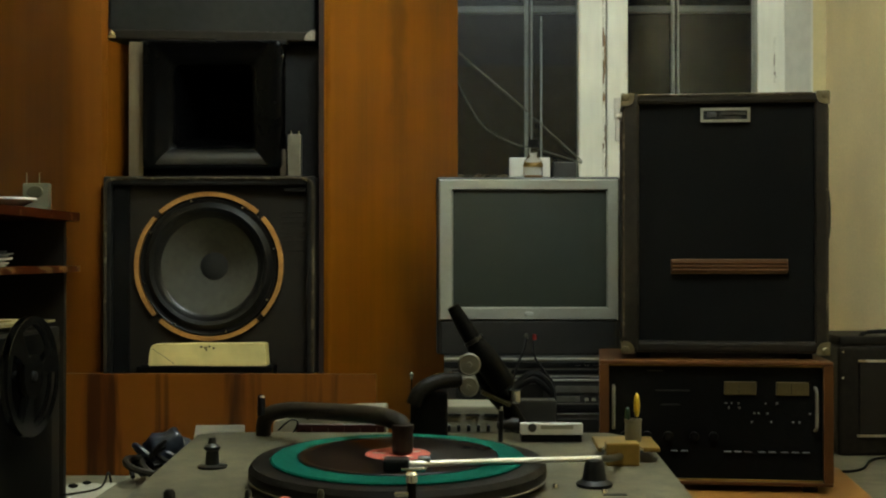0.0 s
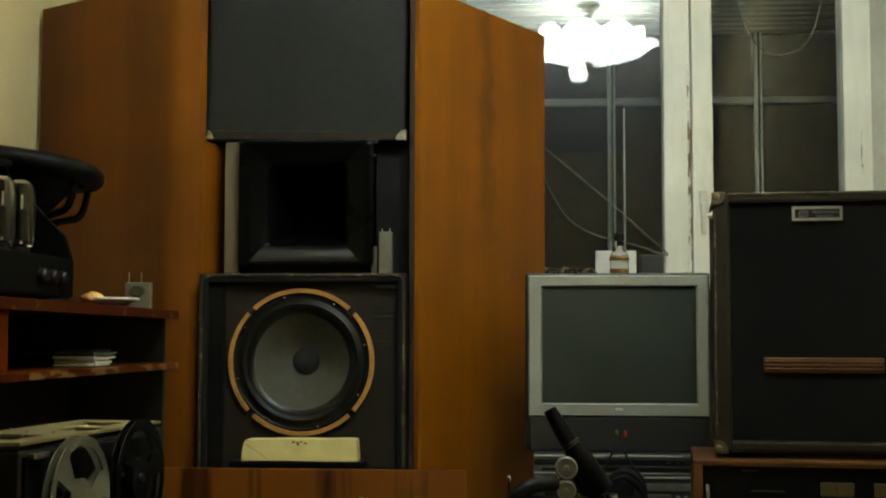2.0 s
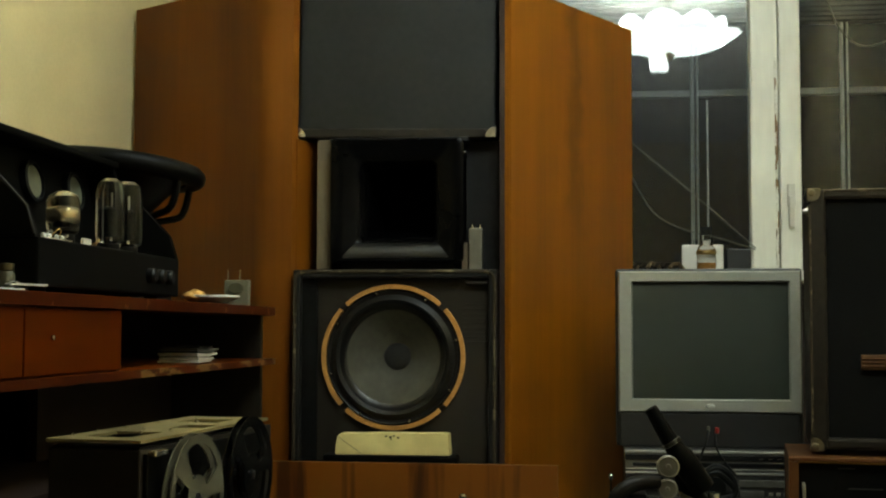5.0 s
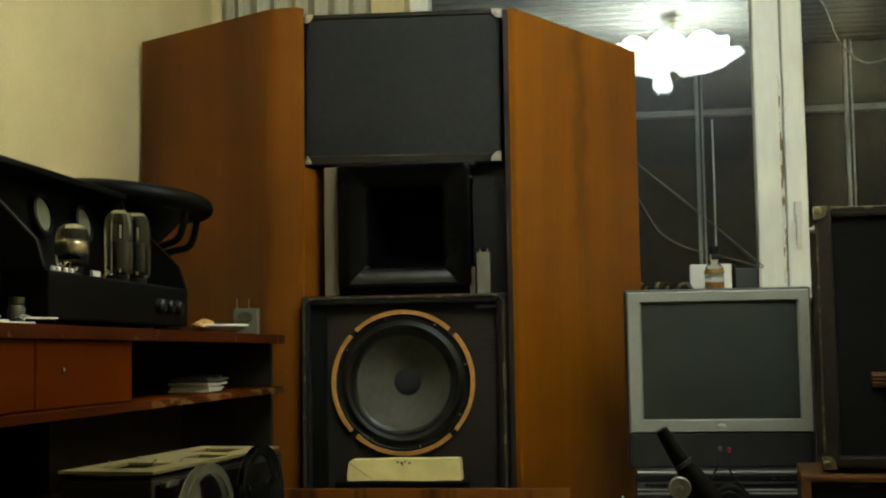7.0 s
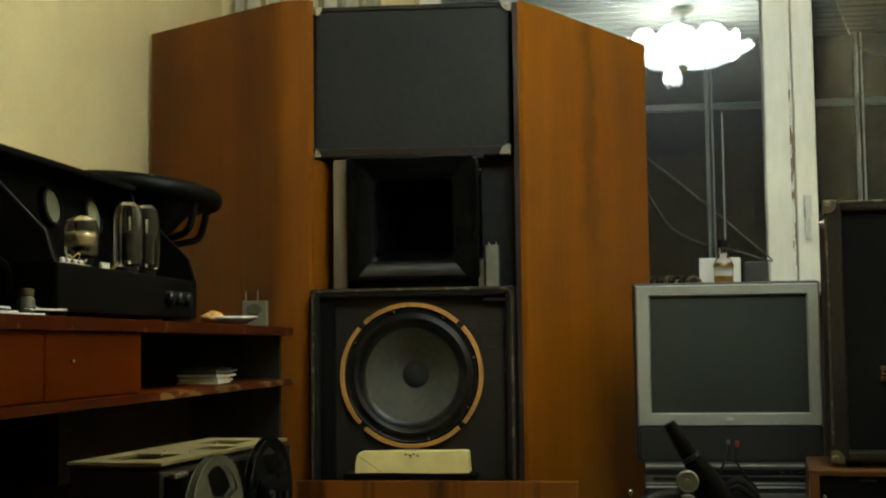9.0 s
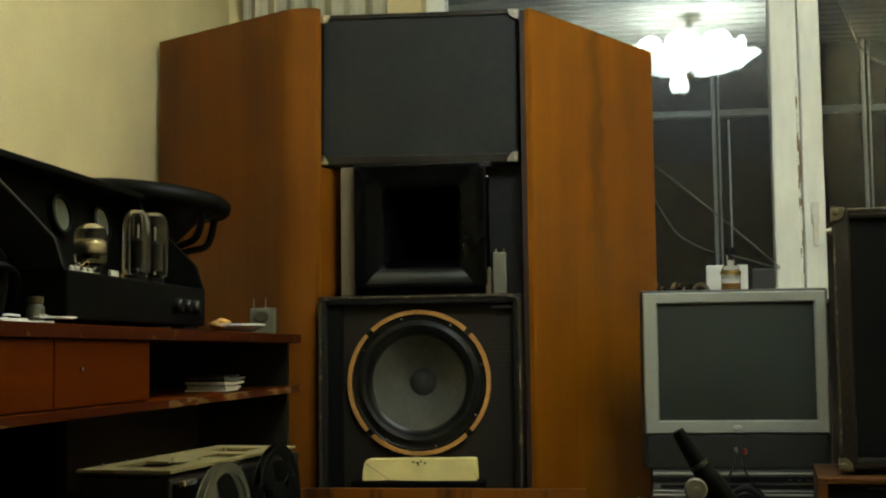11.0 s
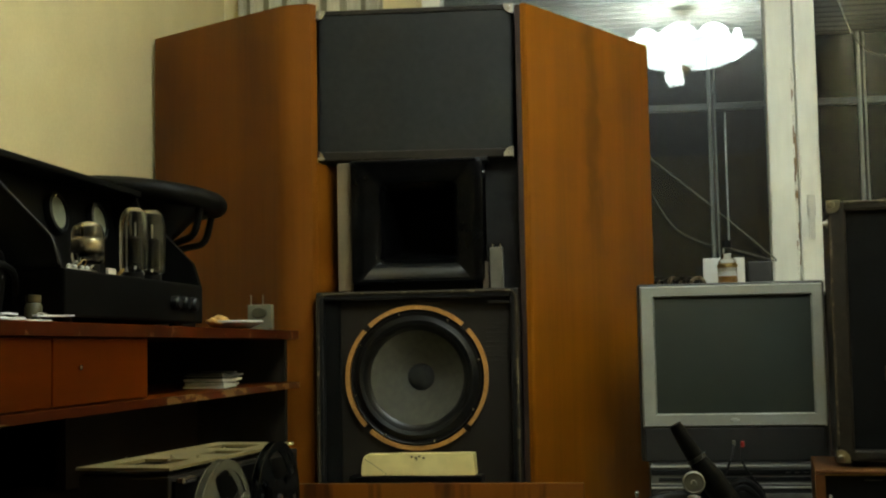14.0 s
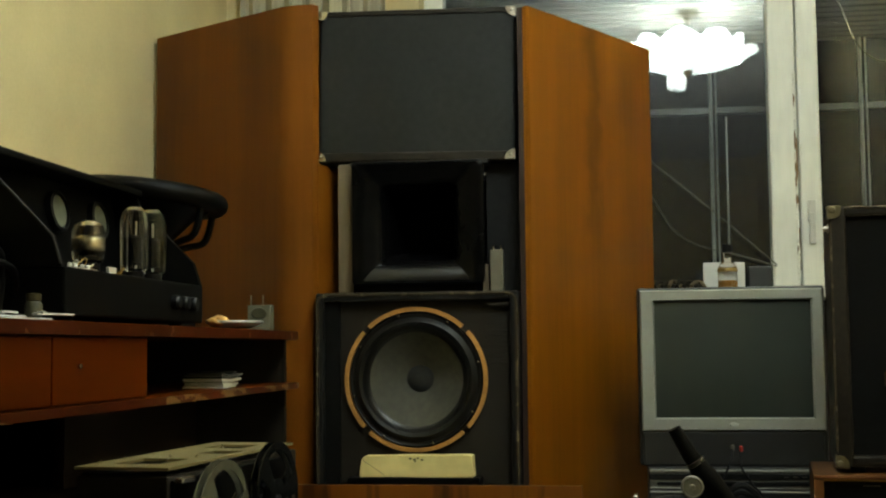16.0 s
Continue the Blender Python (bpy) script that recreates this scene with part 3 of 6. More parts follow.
# front strip and rounded corner in one bent board
def bent(bm):
    out = [(-0.868, 3.06)]
    for i in range(11):
        a = math.radians(90 - i * 41.5 / 10)
        out.append((-0.905 - 0.1 * math.cos(a), 3.16 - 0.1 * math.sin(a)))
    far = (-1.470, 3.50)
    out.append(far)
    inn = [(x + 0.012, y + 0.02) for x, y in out[::-1]]
    prof = out + inn
    lo = [bm.verts.new((x, y, 0)) for x, y in prof]
    hi = [bm.verts.new((x, y, 2.268 + 0.075 * max(0.0, (-0.95 - x)))) for x, y in prof]
    k = len(prof)
    for i in range(k):
        bm.faces.new((lo[i], lo[(i + 1) % k], hi[(i + 1) % k], hi[i]))
    for i in range(len(out) - 1):
        bm.faces.new((hi[i], hi[i + 1], hi[k - 2 - i], hi[k - 1 - i]))
    bmesh.ops.recalc_face_normals(bm, faces=bm.faces[:])
    return bm


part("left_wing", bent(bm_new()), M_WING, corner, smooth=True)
part("right_wing", wing(bm_new(), (-0.289, 3.06), (0.036, 3.67), 2.238, 2.246, 0.02), M_WING_LIT, corner)
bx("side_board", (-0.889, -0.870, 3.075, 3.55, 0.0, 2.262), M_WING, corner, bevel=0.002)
bx("side_board", (-0.318, -0.293, 3.068, 3.55, 0.0, 2.236), M_DARKWOOD, corner, "dark side board", bevel=0.002)
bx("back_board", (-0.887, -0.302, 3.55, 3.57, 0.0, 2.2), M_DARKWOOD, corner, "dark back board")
part("bay_cheek", prism(bm_new(), [(-0.869, 3.074), (-0.857, 3.074), (-0.800, 3.20), (-0.869, 3.20)], 1.488, 1.836), M_WING, corner)
bx("batten", (-0.806, -0.767, 3.088, 3.104, 1.49, 1.835), M_PALEWOOD, corner, "pale raw wooden batten", bevel=0.003)
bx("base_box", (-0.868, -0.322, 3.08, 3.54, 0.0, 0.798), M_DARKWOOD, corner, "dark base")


def bracket(bm, x, z, sx, sz, y, s=0.03):
    """Rounded metal corner piece on the front of a case; sx, sz point to the corner."""
    pts = [(x, z), (x - sx * s, z)]
    for i in range(1, 6):
        a = math.radians(i * 15)
        pts.append((x - sx * s * math.cos(a) * 1.0, z - sz * s * math.sin(a)))
    pts.append((x, z - sz * s))
    prism(bm, pts, y - 0.004, y + 0.03, "y")
    lathe(bm, [(0, 0.003), (0.003, 0.002), (0.004, 0)], facing(x - sx * s * 0.4, y - 0.004, z - sz * s * 0.4), 8)
    return bm


# upper black cabinet
ub_m = pose(-0.598, 3.30, 1.838, 0, 0.9, 0)
ub = thing("black_speaker_cabinet", "closed black leathercloth speaker cabinet with nickel corners, on the horn", "speaker cabinet", m=ub_m, local=True)
bx("cabinet_body", (-0.268, 0.267, -0.198, 0.22, 0.0, 0.416), M_VINYLG, ub, bevel=0.012, seg=3)
bx("bottom_edge", (-0.268, 0.267, -0.205, -0.196, 0.002, 0.026), M_VINYLB, ub, "rounded brown bottom edge", bevel=0.004)
bx("top_edge", (-0.250, 0.250, -0.202, -0.196, 0.400, 0.412), M_VINYLB, ub, "rounded top edge", bevel=0.002)
for sx in (-1, 1):
    for sz, z in ((-1, 0.004), (1, 0.413)):
        part("corner_piece", bracket(bm_new(), -0.270 if sx < 0 else 0.268, z, sx, sz, -0.203, 0.027), M_CHROME, ub, "nickel corner", smooth=True)

# horn
horn = thing("midrange_horn", "black glossy rectangular midrange horn standing on the bass cabinet", "horn", (-0.588, 3.2, 1.49))


def flare(bm):
    cx, cz = -0.588, 1.670
    rings = []
    prof = []
    for i in range(8):
        u = i / 7
        prof.append((3.46 - 0.33 * u, 0.05 + 0.040 * u, 0.04 + 0.050 * u))
    prof += [(3.112, 0.094, 0.096), (3.092, 0.098, 0.102), (3.079, 0.107, 0.112), (3.073, 0.118, 0.124), (3.068, 0.129, 0.136), (3.0635, 0.139, 0.147), (3.0598, 0.146, 0.153)]
    prof += [(3.058, 0.168, 0.158), (3.062, 0.175, 0.163), (3.075, 0.177, 0.164), (3.11, 0.174, 0.160), (3.2, 0.13, 0.12)]
    for y, hx, hz in prof:
        c = 0.012
        q = []
        for sx, sz in ((1, 1), (-1, 1), (-1, -1), (1, -1)):
            o = [(sx * hx, sz * (hz - c)), (sx * (hx - c * 0.3), sz * (hz - c * 0.3)), (sx * (hx - c), sz * hz)]
            q += o if sx * sz > 0 else o[::-1]
        rings.append([bm.verts.new((cx + x, y, cz + z)) for x, z in q])
    for a, b in zip(rings, rings[1:]):
        for i in range(12):
            bm.faces.new((a[i], a[(i + 1) % 12], b[(i + 1) % 12], b[i]))
    bm.faces.new(rings[0])
    bmesh.ops.recalc_face_normals(bm, faces=bm.faces[:])
    return bm


part("flare", flare(bm_new()), M_HORN, horn, smooth=True)
# glossier strip laid over the flare's lower edge to catch the lamp's highlight
lipb = bm_new()
rows_ = [[lipb.verts.new((-0.590 + hx * (2 * i / 12 - 1), y, z)) for i in range(13)] for y, z, hx in ((3.075, 1.519, 0.141), (3.0575, 1.5195, 0.141), (3.0575, 1.529, 0.134), (3.061, 1.5405, 0.125), (3.067, 1.551, 0.115), (3.078, 1.559, 0.107), (3.098, 1.559, 0.107))]
for ra, rb_ in zip(rows_, rows_[1:]):
    for i in range(12):
        lipb.faces.new((ra[i], ra[i + 1], rb_[i + 1], rb_[i]))
bmesh.ops.recalc_face_normals(lipb, faces=lipb.faces[:])
part("lower_lip", lipb, M_LIP, horn, "glossier strip added on the lower lip for its highlight", smooth=True)
bx("throat", (-0.68, -0.50, 3.33, 3.345, 1.58, 1.76), M_CLOTH, horn, "black throat cloth")
bx("mounting_board", (-0.412, -0.322, 3.14, 3.155, 1.49, 1.834), M_VINYL, horn, "dark grey board beside the horn")
bx("foot", (-0.74, -0.44, 3.10, 3.30, 1.488, 1.512), M_BLACK, horn)
bx("top_rail", (-0.77, -0.40, 3.08, 3.4, 1.826, 1.838), M_BLACK, horn, bevel=0.002)
for x, z in ((-0.722, 1.826), (-0.414, 1.818), (-0.409, 1.795)):
    turned("screw", [(0, 0.004), (0.003, 0.003), (0.004, 0)], facing(x, 3.072, z), M_STEEL, horn, "bright screw head", 8)

# bass cabinet
bass = thing("bass_cabinet", "black bass cabinet with a large round driver and rubbed metal edges", "speaker cabinet", (-0.587, 3.2, 0.8))
X0, X1, ZB, ZT = -0.853, -0.321, 0.80, 1.487
bx("side_panel", (X0, X0 + 0.022, 3.02, 3.5, ZB, ZT), M_VINYL, bass, bevel=0.006)
bx("side_panel", (X1 - 0.022, X1, 3.02, 3.5, ZB, ZT), M_VINYL, bass, bevel=0.006)
bx("top_panel", (X0 + 0.022, X1 - 0.022, 3.02, 3.5, ZT - 0.022, ZT), M_VINYL, bass, bevel=0.004)
bx("bottom_panel", (X0 + 0.022, X1 - 0.022, 3.02, 3.5, ZB, ZB + 0.022), M_VINYL, bass, bevel=0.004)
part("edge_trim", tube(bm_new(), [(X0 + 0.006, 3.020, 0.82), (X0 + 0.006, 3.020, ZT - 0.03), (X0 + 0.0085, 3.020, ZT - 0.017), (X0 + 0.016, 3.020, ZT - 0.0095), (X0 + 0.03, 3.020, ZT - 0.006), (X1 - 0.03, 3.020, ZT - 0.006), (X1 - 0.016, 3.020, ZT - 0.0095), (X1 - 0.0085, 3.020, ZT - 0.017), (X1 - 0.006, 3.020, ZT - 0.03), (X1 - 0.006, 3.020, 0.82)], 0.0042, 8, 1), M_EDGEWORN, bass, "rubbed metal edge", smooth=True)
RX, RZ, RY = -0.591, 1.2615, 3.045
bf = bm_new()
k = 48
cir = [(RX + 0.170 * math.cos(2 * math.pi * i / k), RZ + 0.170 * math.sin(2 * math.pi * i / k)) for i in range(k)]


def sq(i):
    a = 2 * math.pi * i / k
    c, s = math.cos(a), math.sin(a)
    tx = ((X1 - 0.022 - RX) / c) if c > 1e-6 else ((X0 + 0.022 - RX) / c if c < -1e-6 else 1e9)
    tz = ((ZT - 0.022 - RZ) / s) if s > 1e-6 else ((ZB + 0.022 - RZ) / s if s < -1e-6 else 1e9)
    t = min(tx, tz)
    return (RX + t * c, RZ + t * s)


inner = [bf.verts.new((x, RY + 0.004, z)) for x, z in cir]
inner2 = [bf.verts.new((x, RY + 0.03, z)) for x, z in cir]
outer = [bf.verts.new((sq(i)[0], RY + 0.004, sq(i)[1])) for i in range(k)]
for i in range(k):
    j = (i + 1) % k
    bf.faces.new((inner[i], inner[j], outer[j], outer[i]))
    bf.faces.new((inner[i], inner2[i], inner2[j], inner[j]))
for cx_, cz_, s_ in ((X1 - 0.022, ZT - 0.022, 0), (X0 + 0.022, ZT - 0.022, 0), (X0 + 0.022, ZB + 0.022, 0), (X1 - 0.022, ZB + 0.022, 0)):
    near = sorted(outer, key=lambda v: (v.co.x - cx_) ** 2 + (v.co.z - cz_) ** 2)[:2]
    c = bf.verts.new((cx_, RY + 0.004, cz_))
    bf.faces.new((near[0], near[1], c))
bmesh.ops.recalc_face_normals(bf, faces=bf.faces[:])
part("baffle", bf, M_BAFFLE, bass, "dark brown stained baffle")
bx("baffle_strip", (-0.40, -0.345, 3.03, 3.05, 1.449, 1.457), M_BAFFLE, bass, "thin batten under the top", bevel=0.002)
for i in range(9):
    bx("cloth_fold", (-0.41, -0.346, 3.0478, 3.051, 1.30 + i * 0.012, 1.303 + i * 0.012), M_BAFFLE, bass, bevel=0.001, seg=1)
# shade inside the left of the recess, built as a black strip
bx("recess_shade_strip", (X0 + 0.022, X0 + 0.062, 3.035, 3.05, ZB + 0.022, ZT - 0.022), M_CLOTH, bass, "black strip in place of the recess's shaded left side")
drv = turned("driver", [(0.150, 0.004), (0.176, 0.006), (0.180, 0.002), (0.180, -0.01), (0.150, -0.02)], facing(RX, RY, RZ) @ Matrix.Diagonal((0.973, 0.973, 1, 1)), M_RUBBER, bass, "black pressed steel basket", 64)
turned("surround", [(0.176, 0.007), (0.168, 0.003), (0.160, 0.010), (0.152, 0.016), (0.142, 0.012), (0.134, 0.0), (0.126, -0.004)], facing(RX, RY, RZ) @ Matrix.Diagonal((0.973, 0.973, 1, 1)), M_GLOSS, drv, "glossy black roll surround", 64)
turned("cone", [(0.128, -0.004), (0.11, -0.020), (0.085, -0.040), (0.060, -0.057), (0.042, -0.068), (0.034, -0.071)], facing(RX, RY, RZ) @ Matrix.Diagonal((0.973, 0.973, 1, 1)), M_CONE, drv, "grey paper cone", 64)
turned("dust_cap", [(0.038, -0.071), (0.032, -0.066), (0.022, -0.062), (0.012, -0.060), (0, -0.059)], facing(RX, RY, RZ) @ Matrix.Diagonal((0.973, 0.973, 1, 1)), M_CAP, drv, "dark felt dust cap", 32)
for q in range(4):
    g = bm_new()
    a0, a1 = math.radians(-42.5 + 90 * q + 0.5), math.radians(42.5 + 90 * q - 0.5)
    o, n_ = [], 20
    ring_pts = [(RX + 0.1875 * math.cos(a0 + (a1 - a0) * i / n_), RZ + 0.1875 * math.sin(a0 + (a1 - a0) * i / n_)) for i in range(n_ + 1)]
    ring_pts += [(RX + 0.1765 * math.cos(a1 - (a1 - a0) * i / n_), RZ + 0.1765 * math.sin(a1 - (a1 - a0) * i / n_)) for i in range(n_ + 1)]
    prism(g, ring_pts, RY - 0.010, RY + 0.004, "y")
    part("gasket_segment", g, M_RING, drv, "tan cork gasket segment")
for q in range(8):
    a = math.radians(15 + 45 * q)
    turned("screw", [(0, 0.012), (0.003, 0.011), (0.0042, 0.006)], facing(RX + 0.1685 * math.cos(a), RY, RZ + 0.1685 * math.sin(a)), M_STEEL, drv, "bright screw", 8)

pl = tagged(bx("black_block", (-0.757, -0.418, 2.966, 3.030, 0.7515, 1.016), M_MATBLACK, bevel=0.004), "black block standing before the bass cabinet", "block")
card = thing("cream_box", "flat creased cream cardboard box on a black block", "box", (-0.586, 3.05, 1.016))
cbm = bm_new()
prism(cbm, [(-0.726, 1.0165), (-0.66, 1.0175), (-0.52, 1.0163), (-0.435, 1.0172), (-0.437, 1.046), (-0.4385, 1.0705), (-0.450, 1.0725), (-0.52, 1.0712), (-0.6, 1.0722), (-0.66, 1.0700), (-0.714, 1.0695), (-0.7205, 1.062), (-0.725, 1.040)], 2.968, 3.024, "y")
bmesh.ops.bevel(cbm, geom=cbm.edges[:], offset=0.0012, segments=2, affect="EDGES")
part("carton", cbm, M_CREAM, card)
part("crease", tube(bm_new(), [(-0.717, 2.9675, 1.060), (-0.69, 2.9675, 1.042), (-0.660, 2.9675, 1.021)], 0.0007, 5, 3), M_PALEWOOD, card, "crease line")
for i, (x, z, w) in enumerate(((-0.598, 1.066, 0.006), (-0.588, 1.064, 0.007), (-0.578, 1.067, 0.005), (-0.568, 1.063, 0.006), (-0.585, 1.059, 0.004))):
    bx("ink_mark", (x, x + w, 2.9665, 2.969, z - 0.004, z), M_BLACK, card, "small dark ink mark")

can = thing("capacitor_can", "grey zinc capacitor can with two terminals on the bass cabinet", "capacitor", (-0.381, 3.09, 1.487))
bx("can_body", (-0.398, -0.364, 3.075, 3.105, 1.4875, 1.597), M_CAN, can, bevel=0.003)
for x in (-0.391, -0.371):
    turned("terminal", [(0.004, 0), (0.004, 0.004), (0.0022, 0.004), (0.0022, 0.010), (0, 0.011)], Matrix.Translation((x, 3.09, 1.596)), M_STEEL, can, "tin terminal", 10)
tagged(bx("paper_capacitor", (-0.419, -0.402, 3.09, 3.115, 1.4875, 1.560), M_PALEWOOD, bevel=0.003), "brown wax paper capacitor beside the zinc can", "capacitor")

# striped board in front
tagged(bx("veneer_board", (-0.946, -0.163, 2.945, 2.963, 0.7515, 1.0), M_BOARD, bevel=0.002), "loose orange veneered board with dark stripes standing on the table", "board")

# ---- tables ----
tab = thing("long_table", "long table with a worn grey-green cover", "table", (0.1, 2.9, 0))
bx("tabletop", (-1.02, 1.285, 2.28, 3.62, 0.712, 0.751), M_CLOTHT, tab, bevel=0.006)
for x in (-0.98, 1.22):
    for y in (2.33, 3.52):
        bx("leg", (x, x + 0.055, y, y + 0.055, 0.0, 0.712), M_DARKWOOD, tab, bevel=0.004)
rpap = random.Random(8)
for i in range(9):
    w, d = 0.05 + 0.07 * rpap.random(), 0.04 + 0.07 * rpap.random()
    x, y = -0.86 + 0.36 * (i / 8) + 0.04 * rpap.random(), 2.50 + 0.34 * rpap.random()
    pb = bm_new()
    n_ = 9
    pts = [(w * math.cos(2 * math.pi * k / n_) * (0.8 + 0.35 * rpap.random()), d * math.sin(2 * math.pi * k / n_) * (0.8 + 0.35 * rpap.random())) for k in range(n_)]
    prism(pb, pts, 0.0, 0.0015)
    bmesh.ops.transform(pb, matrix=Matrix.Translation((x, y, 0.7515 + 0.002 * i)) @ pose(0, 0, 0, 0, 0, rpap.uniform(-40, 40)), verts=pb.verts[:])
    tagged(part("paper_scrap", pb, M_SPECK if i % 3 else M_PAPER), "torn white speckled paper scrap lying on the table", "paper", "papers on the table")
for k in range(7):
    x, y = -0.85 + 0.36 * rpap.random(), 2.52 + 0.3 * rpap.random()
    cb = bm_new()
    bmesh.ops.create_icosphere(cb, subdivisions=1, radius=1.0)
    s = 0.004 + 0.005 * rpap.random()
    for v in cb.verts:
        v.co = Vector((x + v.co.x * s * 1.6, y + v.co.y * s, 0.7715 + s * 0.7 + v.co.z * s * 0.7))
    tagged(part("dark_crumb", cb, M_RUBBER), "small dark crumb lying on the papers", "crumb", "crumbs on the papers")
tagged(part("loose_wire", tube(bm_new(), [(-0.88, 2.60, 0.773), (-0.83, 2.56, 0.775), (-0.78, 2.60, 0.774), (-0.755, 2.66, 0.776), (-0.752, 2.70, 0.80), (-0.75, 2.72, 0.774)], 0.0024, 7, 5), M_RUBBER, smooth=True), "thin black wire lying on the papers", "wire")

# ---- television ----
tv = thing("television", "silver tube television with a dark blank screen", "television", (0.216, 3.3, 1.03))
TX0, TX1, TZ0, TZ1, TY = -0.021, 0.453, 1.122, 1.4915, 3.112
SX0, SX1, SZ0, SZ1 = 0.023, 0.416, 1.157, 1.455


def frame_ring(bm, o, i, y0, y1, inset):
    """A rectangular frame with an inner slope; o and i: x0, x1, z0, z1."""
    def loop(r, y):
        x0, x1, z0, z1 = r
        return [bm.verts.new(p) for p in ((x0, y, z0), (x1, y, z0), (x1, y, z1), (x0, y, z1))]
    loops = [loop(o, y1), loop(o, y0 + 0.006), loop((o[0] + 0.004, o[1] - 0.004, o[2] + 0.004, o[3] - 0.004), y0), loop((i[0] - 0.004, i[1] + 0.004, i[2] - 0.004, i[3] + 0.004), y0), loop(i, y0 + inset)]
    for a, b in zip(loops, loops[1:]):
        for q in range(4):
            bm.faces.new((a[q], a[(q + 1) % 4], b[(q + 1) % 4], b[q]))
    bmesh.ops.recalc_face_normals(bm, faces=bm.faces[:])
    return bm


part("bezel", frame_ring(bm_new(), (TX0 + 0.007, TX1 - 0.007, TZ0, TZ1 - 0.007), (SX0, SX1, SZ0, SZ1), TY, TY + 0.03, 0.008), M_TVSILVER, tv, "silver bezel")
sb = bm_new()
grid = [[sb.verts.new((SX0 - 0.004 + (SX1 - SX0 + 0.008) * i / 12, TY + 0.0115 - 0.004 * (1 - (2 * i / 12 - 1) ** 2) * (1 - (2 * j / 9 - 1) ** 2), SZ0 - 0.004 + (SZ1 - SZ0 + 0.008) * j / 9)) for j in range(10)] for i in range(13)]
for i in range(12):
    for j in range(9):
        sb.faces.new((grid[i][j], grid[i + 1][j], grid[i + 1][j + 1], grid[i][j + 1]))
part("screen", sb, M_SCREEN, tv, "dark glass tube face", smooth=True)
bx("shell", (TX0, TX1, TY + 0.018, TY + 0.10, 1.034, TZ1), M_TVDARK, tv, "graphite shell", bevel=0.008)
bk = bm_new()
for (x0, x1, z0, z1), y in (((TX0 + 0.02, TX1 - 0.02, 1.05, TZ1 - 0.012), TY + 0.10), ((0.06, 0.37, 1.07, 1.40), TY + 0.42)):
    for p in ((x0, y, z0), (x1, y, z0), (x1, y, z1), (x0, y, z1)):
        bk.verts.new(p)
bk.verts.ensure_lookup_table()
V = bk.verts
for f in ((0, 1, 5, 4), (1, 2, 6, 5), (2, 3, 7, 6), (3, 0, 4, 7), (4, 5, 6, 7), (3, 2, 1, 0)):
    bk.faces.new([V[i] for i in f])
bmesh.ops.recalc_face_normals(bk, faces=bk.faces[:])
part("back_cover", bk, M_TVDARK, tv)
bx("base_panel", (TX0 + 0.01, TX1 - 0.012, TY + 0.006, TY + 0.03, 1.034, 1.121), M_TVDARK, tv, "dark lower panel", bevel=0.004)
turned("badge", [(0, 0.003), (0.008, 0.002), (0.010, 0)], facing(0.217, TY, 1.139) @ Matrix.Diagonal((1.2, 0.6, 1, 1)), M_ARM, tv, "small bright oval badge", 16)


# ---- silver players under the television ----
def player(name, label, x0, x1, y0, y1, z0, z1, face, slots):
    t = thing(name, label, "player", ((x0 + x1) / 2, (y0 + y1) / 2, z0))
    bx("case", (x0, x1, y0 + 0.012, y1, z0, z1), M_TVDARK, t, "dark metal case", bevel=0.003)
    bx("front_panel", (x0, x1, y0, y0 + 0.012, z0 + 0.002, z1 - 0.002), face, t, bevel=0.003)
    for a, b, c, d, mt in slots:
        bx("tray" if mt is M_BLACK else "trim_strip", (a, b, y0 - 0.003, y0 + 0.002, c, d), mt, t, bevel=0.001, seg=1)
    return t


player("disc_player", "slim silver disc player under the television", 0.0, 0.425, 3.06, 3.40, 0.982, 1.0335, M_DIMSILVER,
       [(0.0, 0.425, 1.024, 1.030, M_TVSILVER), (0.0, 0.425, 1.006, 1.020, M_BLACK), (0.17, 0.40, 0.990, 1.001, M_BLACK), (0.02, 0.10, 0.992, 1.000, M_BLACK), (0.115, 0.155, 0.991, 0.995, M_TVSILVER), (0.0, 0.425, 0.983, 0.986, M_TVSILVER)]
       + [(0.330 + 0.022 * i, 0.344 + 0.022 * i, 1.010, 1.014, M_GREYPANEL) for i in range(4)])
player("video_recorder", "silver and black video recorder", 0.0, 0.43, 3.04, 3.42, 0.898, 0.981, M_TVDARK,
       [(0.03, 0.25, 0.93, 0.968, M_BLACK), (0.0, 0.43, 0.90, 0.915, M_BLACK), (0.26, 0.41, 0.944, 0.962, M_DIMSILVER), (0.26, 0.34, 0.922, 0.936, M_DIMSILVER), (0.0, 0.43, 0.974, 0.979, M_TVSILVER), (0.0, 0.43, 0.916, 0.919, M_DIMSILVER)]
       + [(0.352 + 0.018 * i, 0.362 + 0.018 * i, 0.924, 0.932, M_GREYPANEL) for i in range(4)])
player("cassette_deck", "grey cassette deck at the bottom of the stack", 0.0, 0.43, 3.03, 3.42, 0.7515, 0.897, M_TVDARK,
       [(0.02, 0.20, 0.80, 0.88, M_BLACK), (0.23, 0.40, 0.85, 0.88, M_BLACK), (0.25, 0.41, 0.78, 0.83, M_BLACK), (0.0, 0.43, 0.890, 0.895, M_DIMSILVER)])

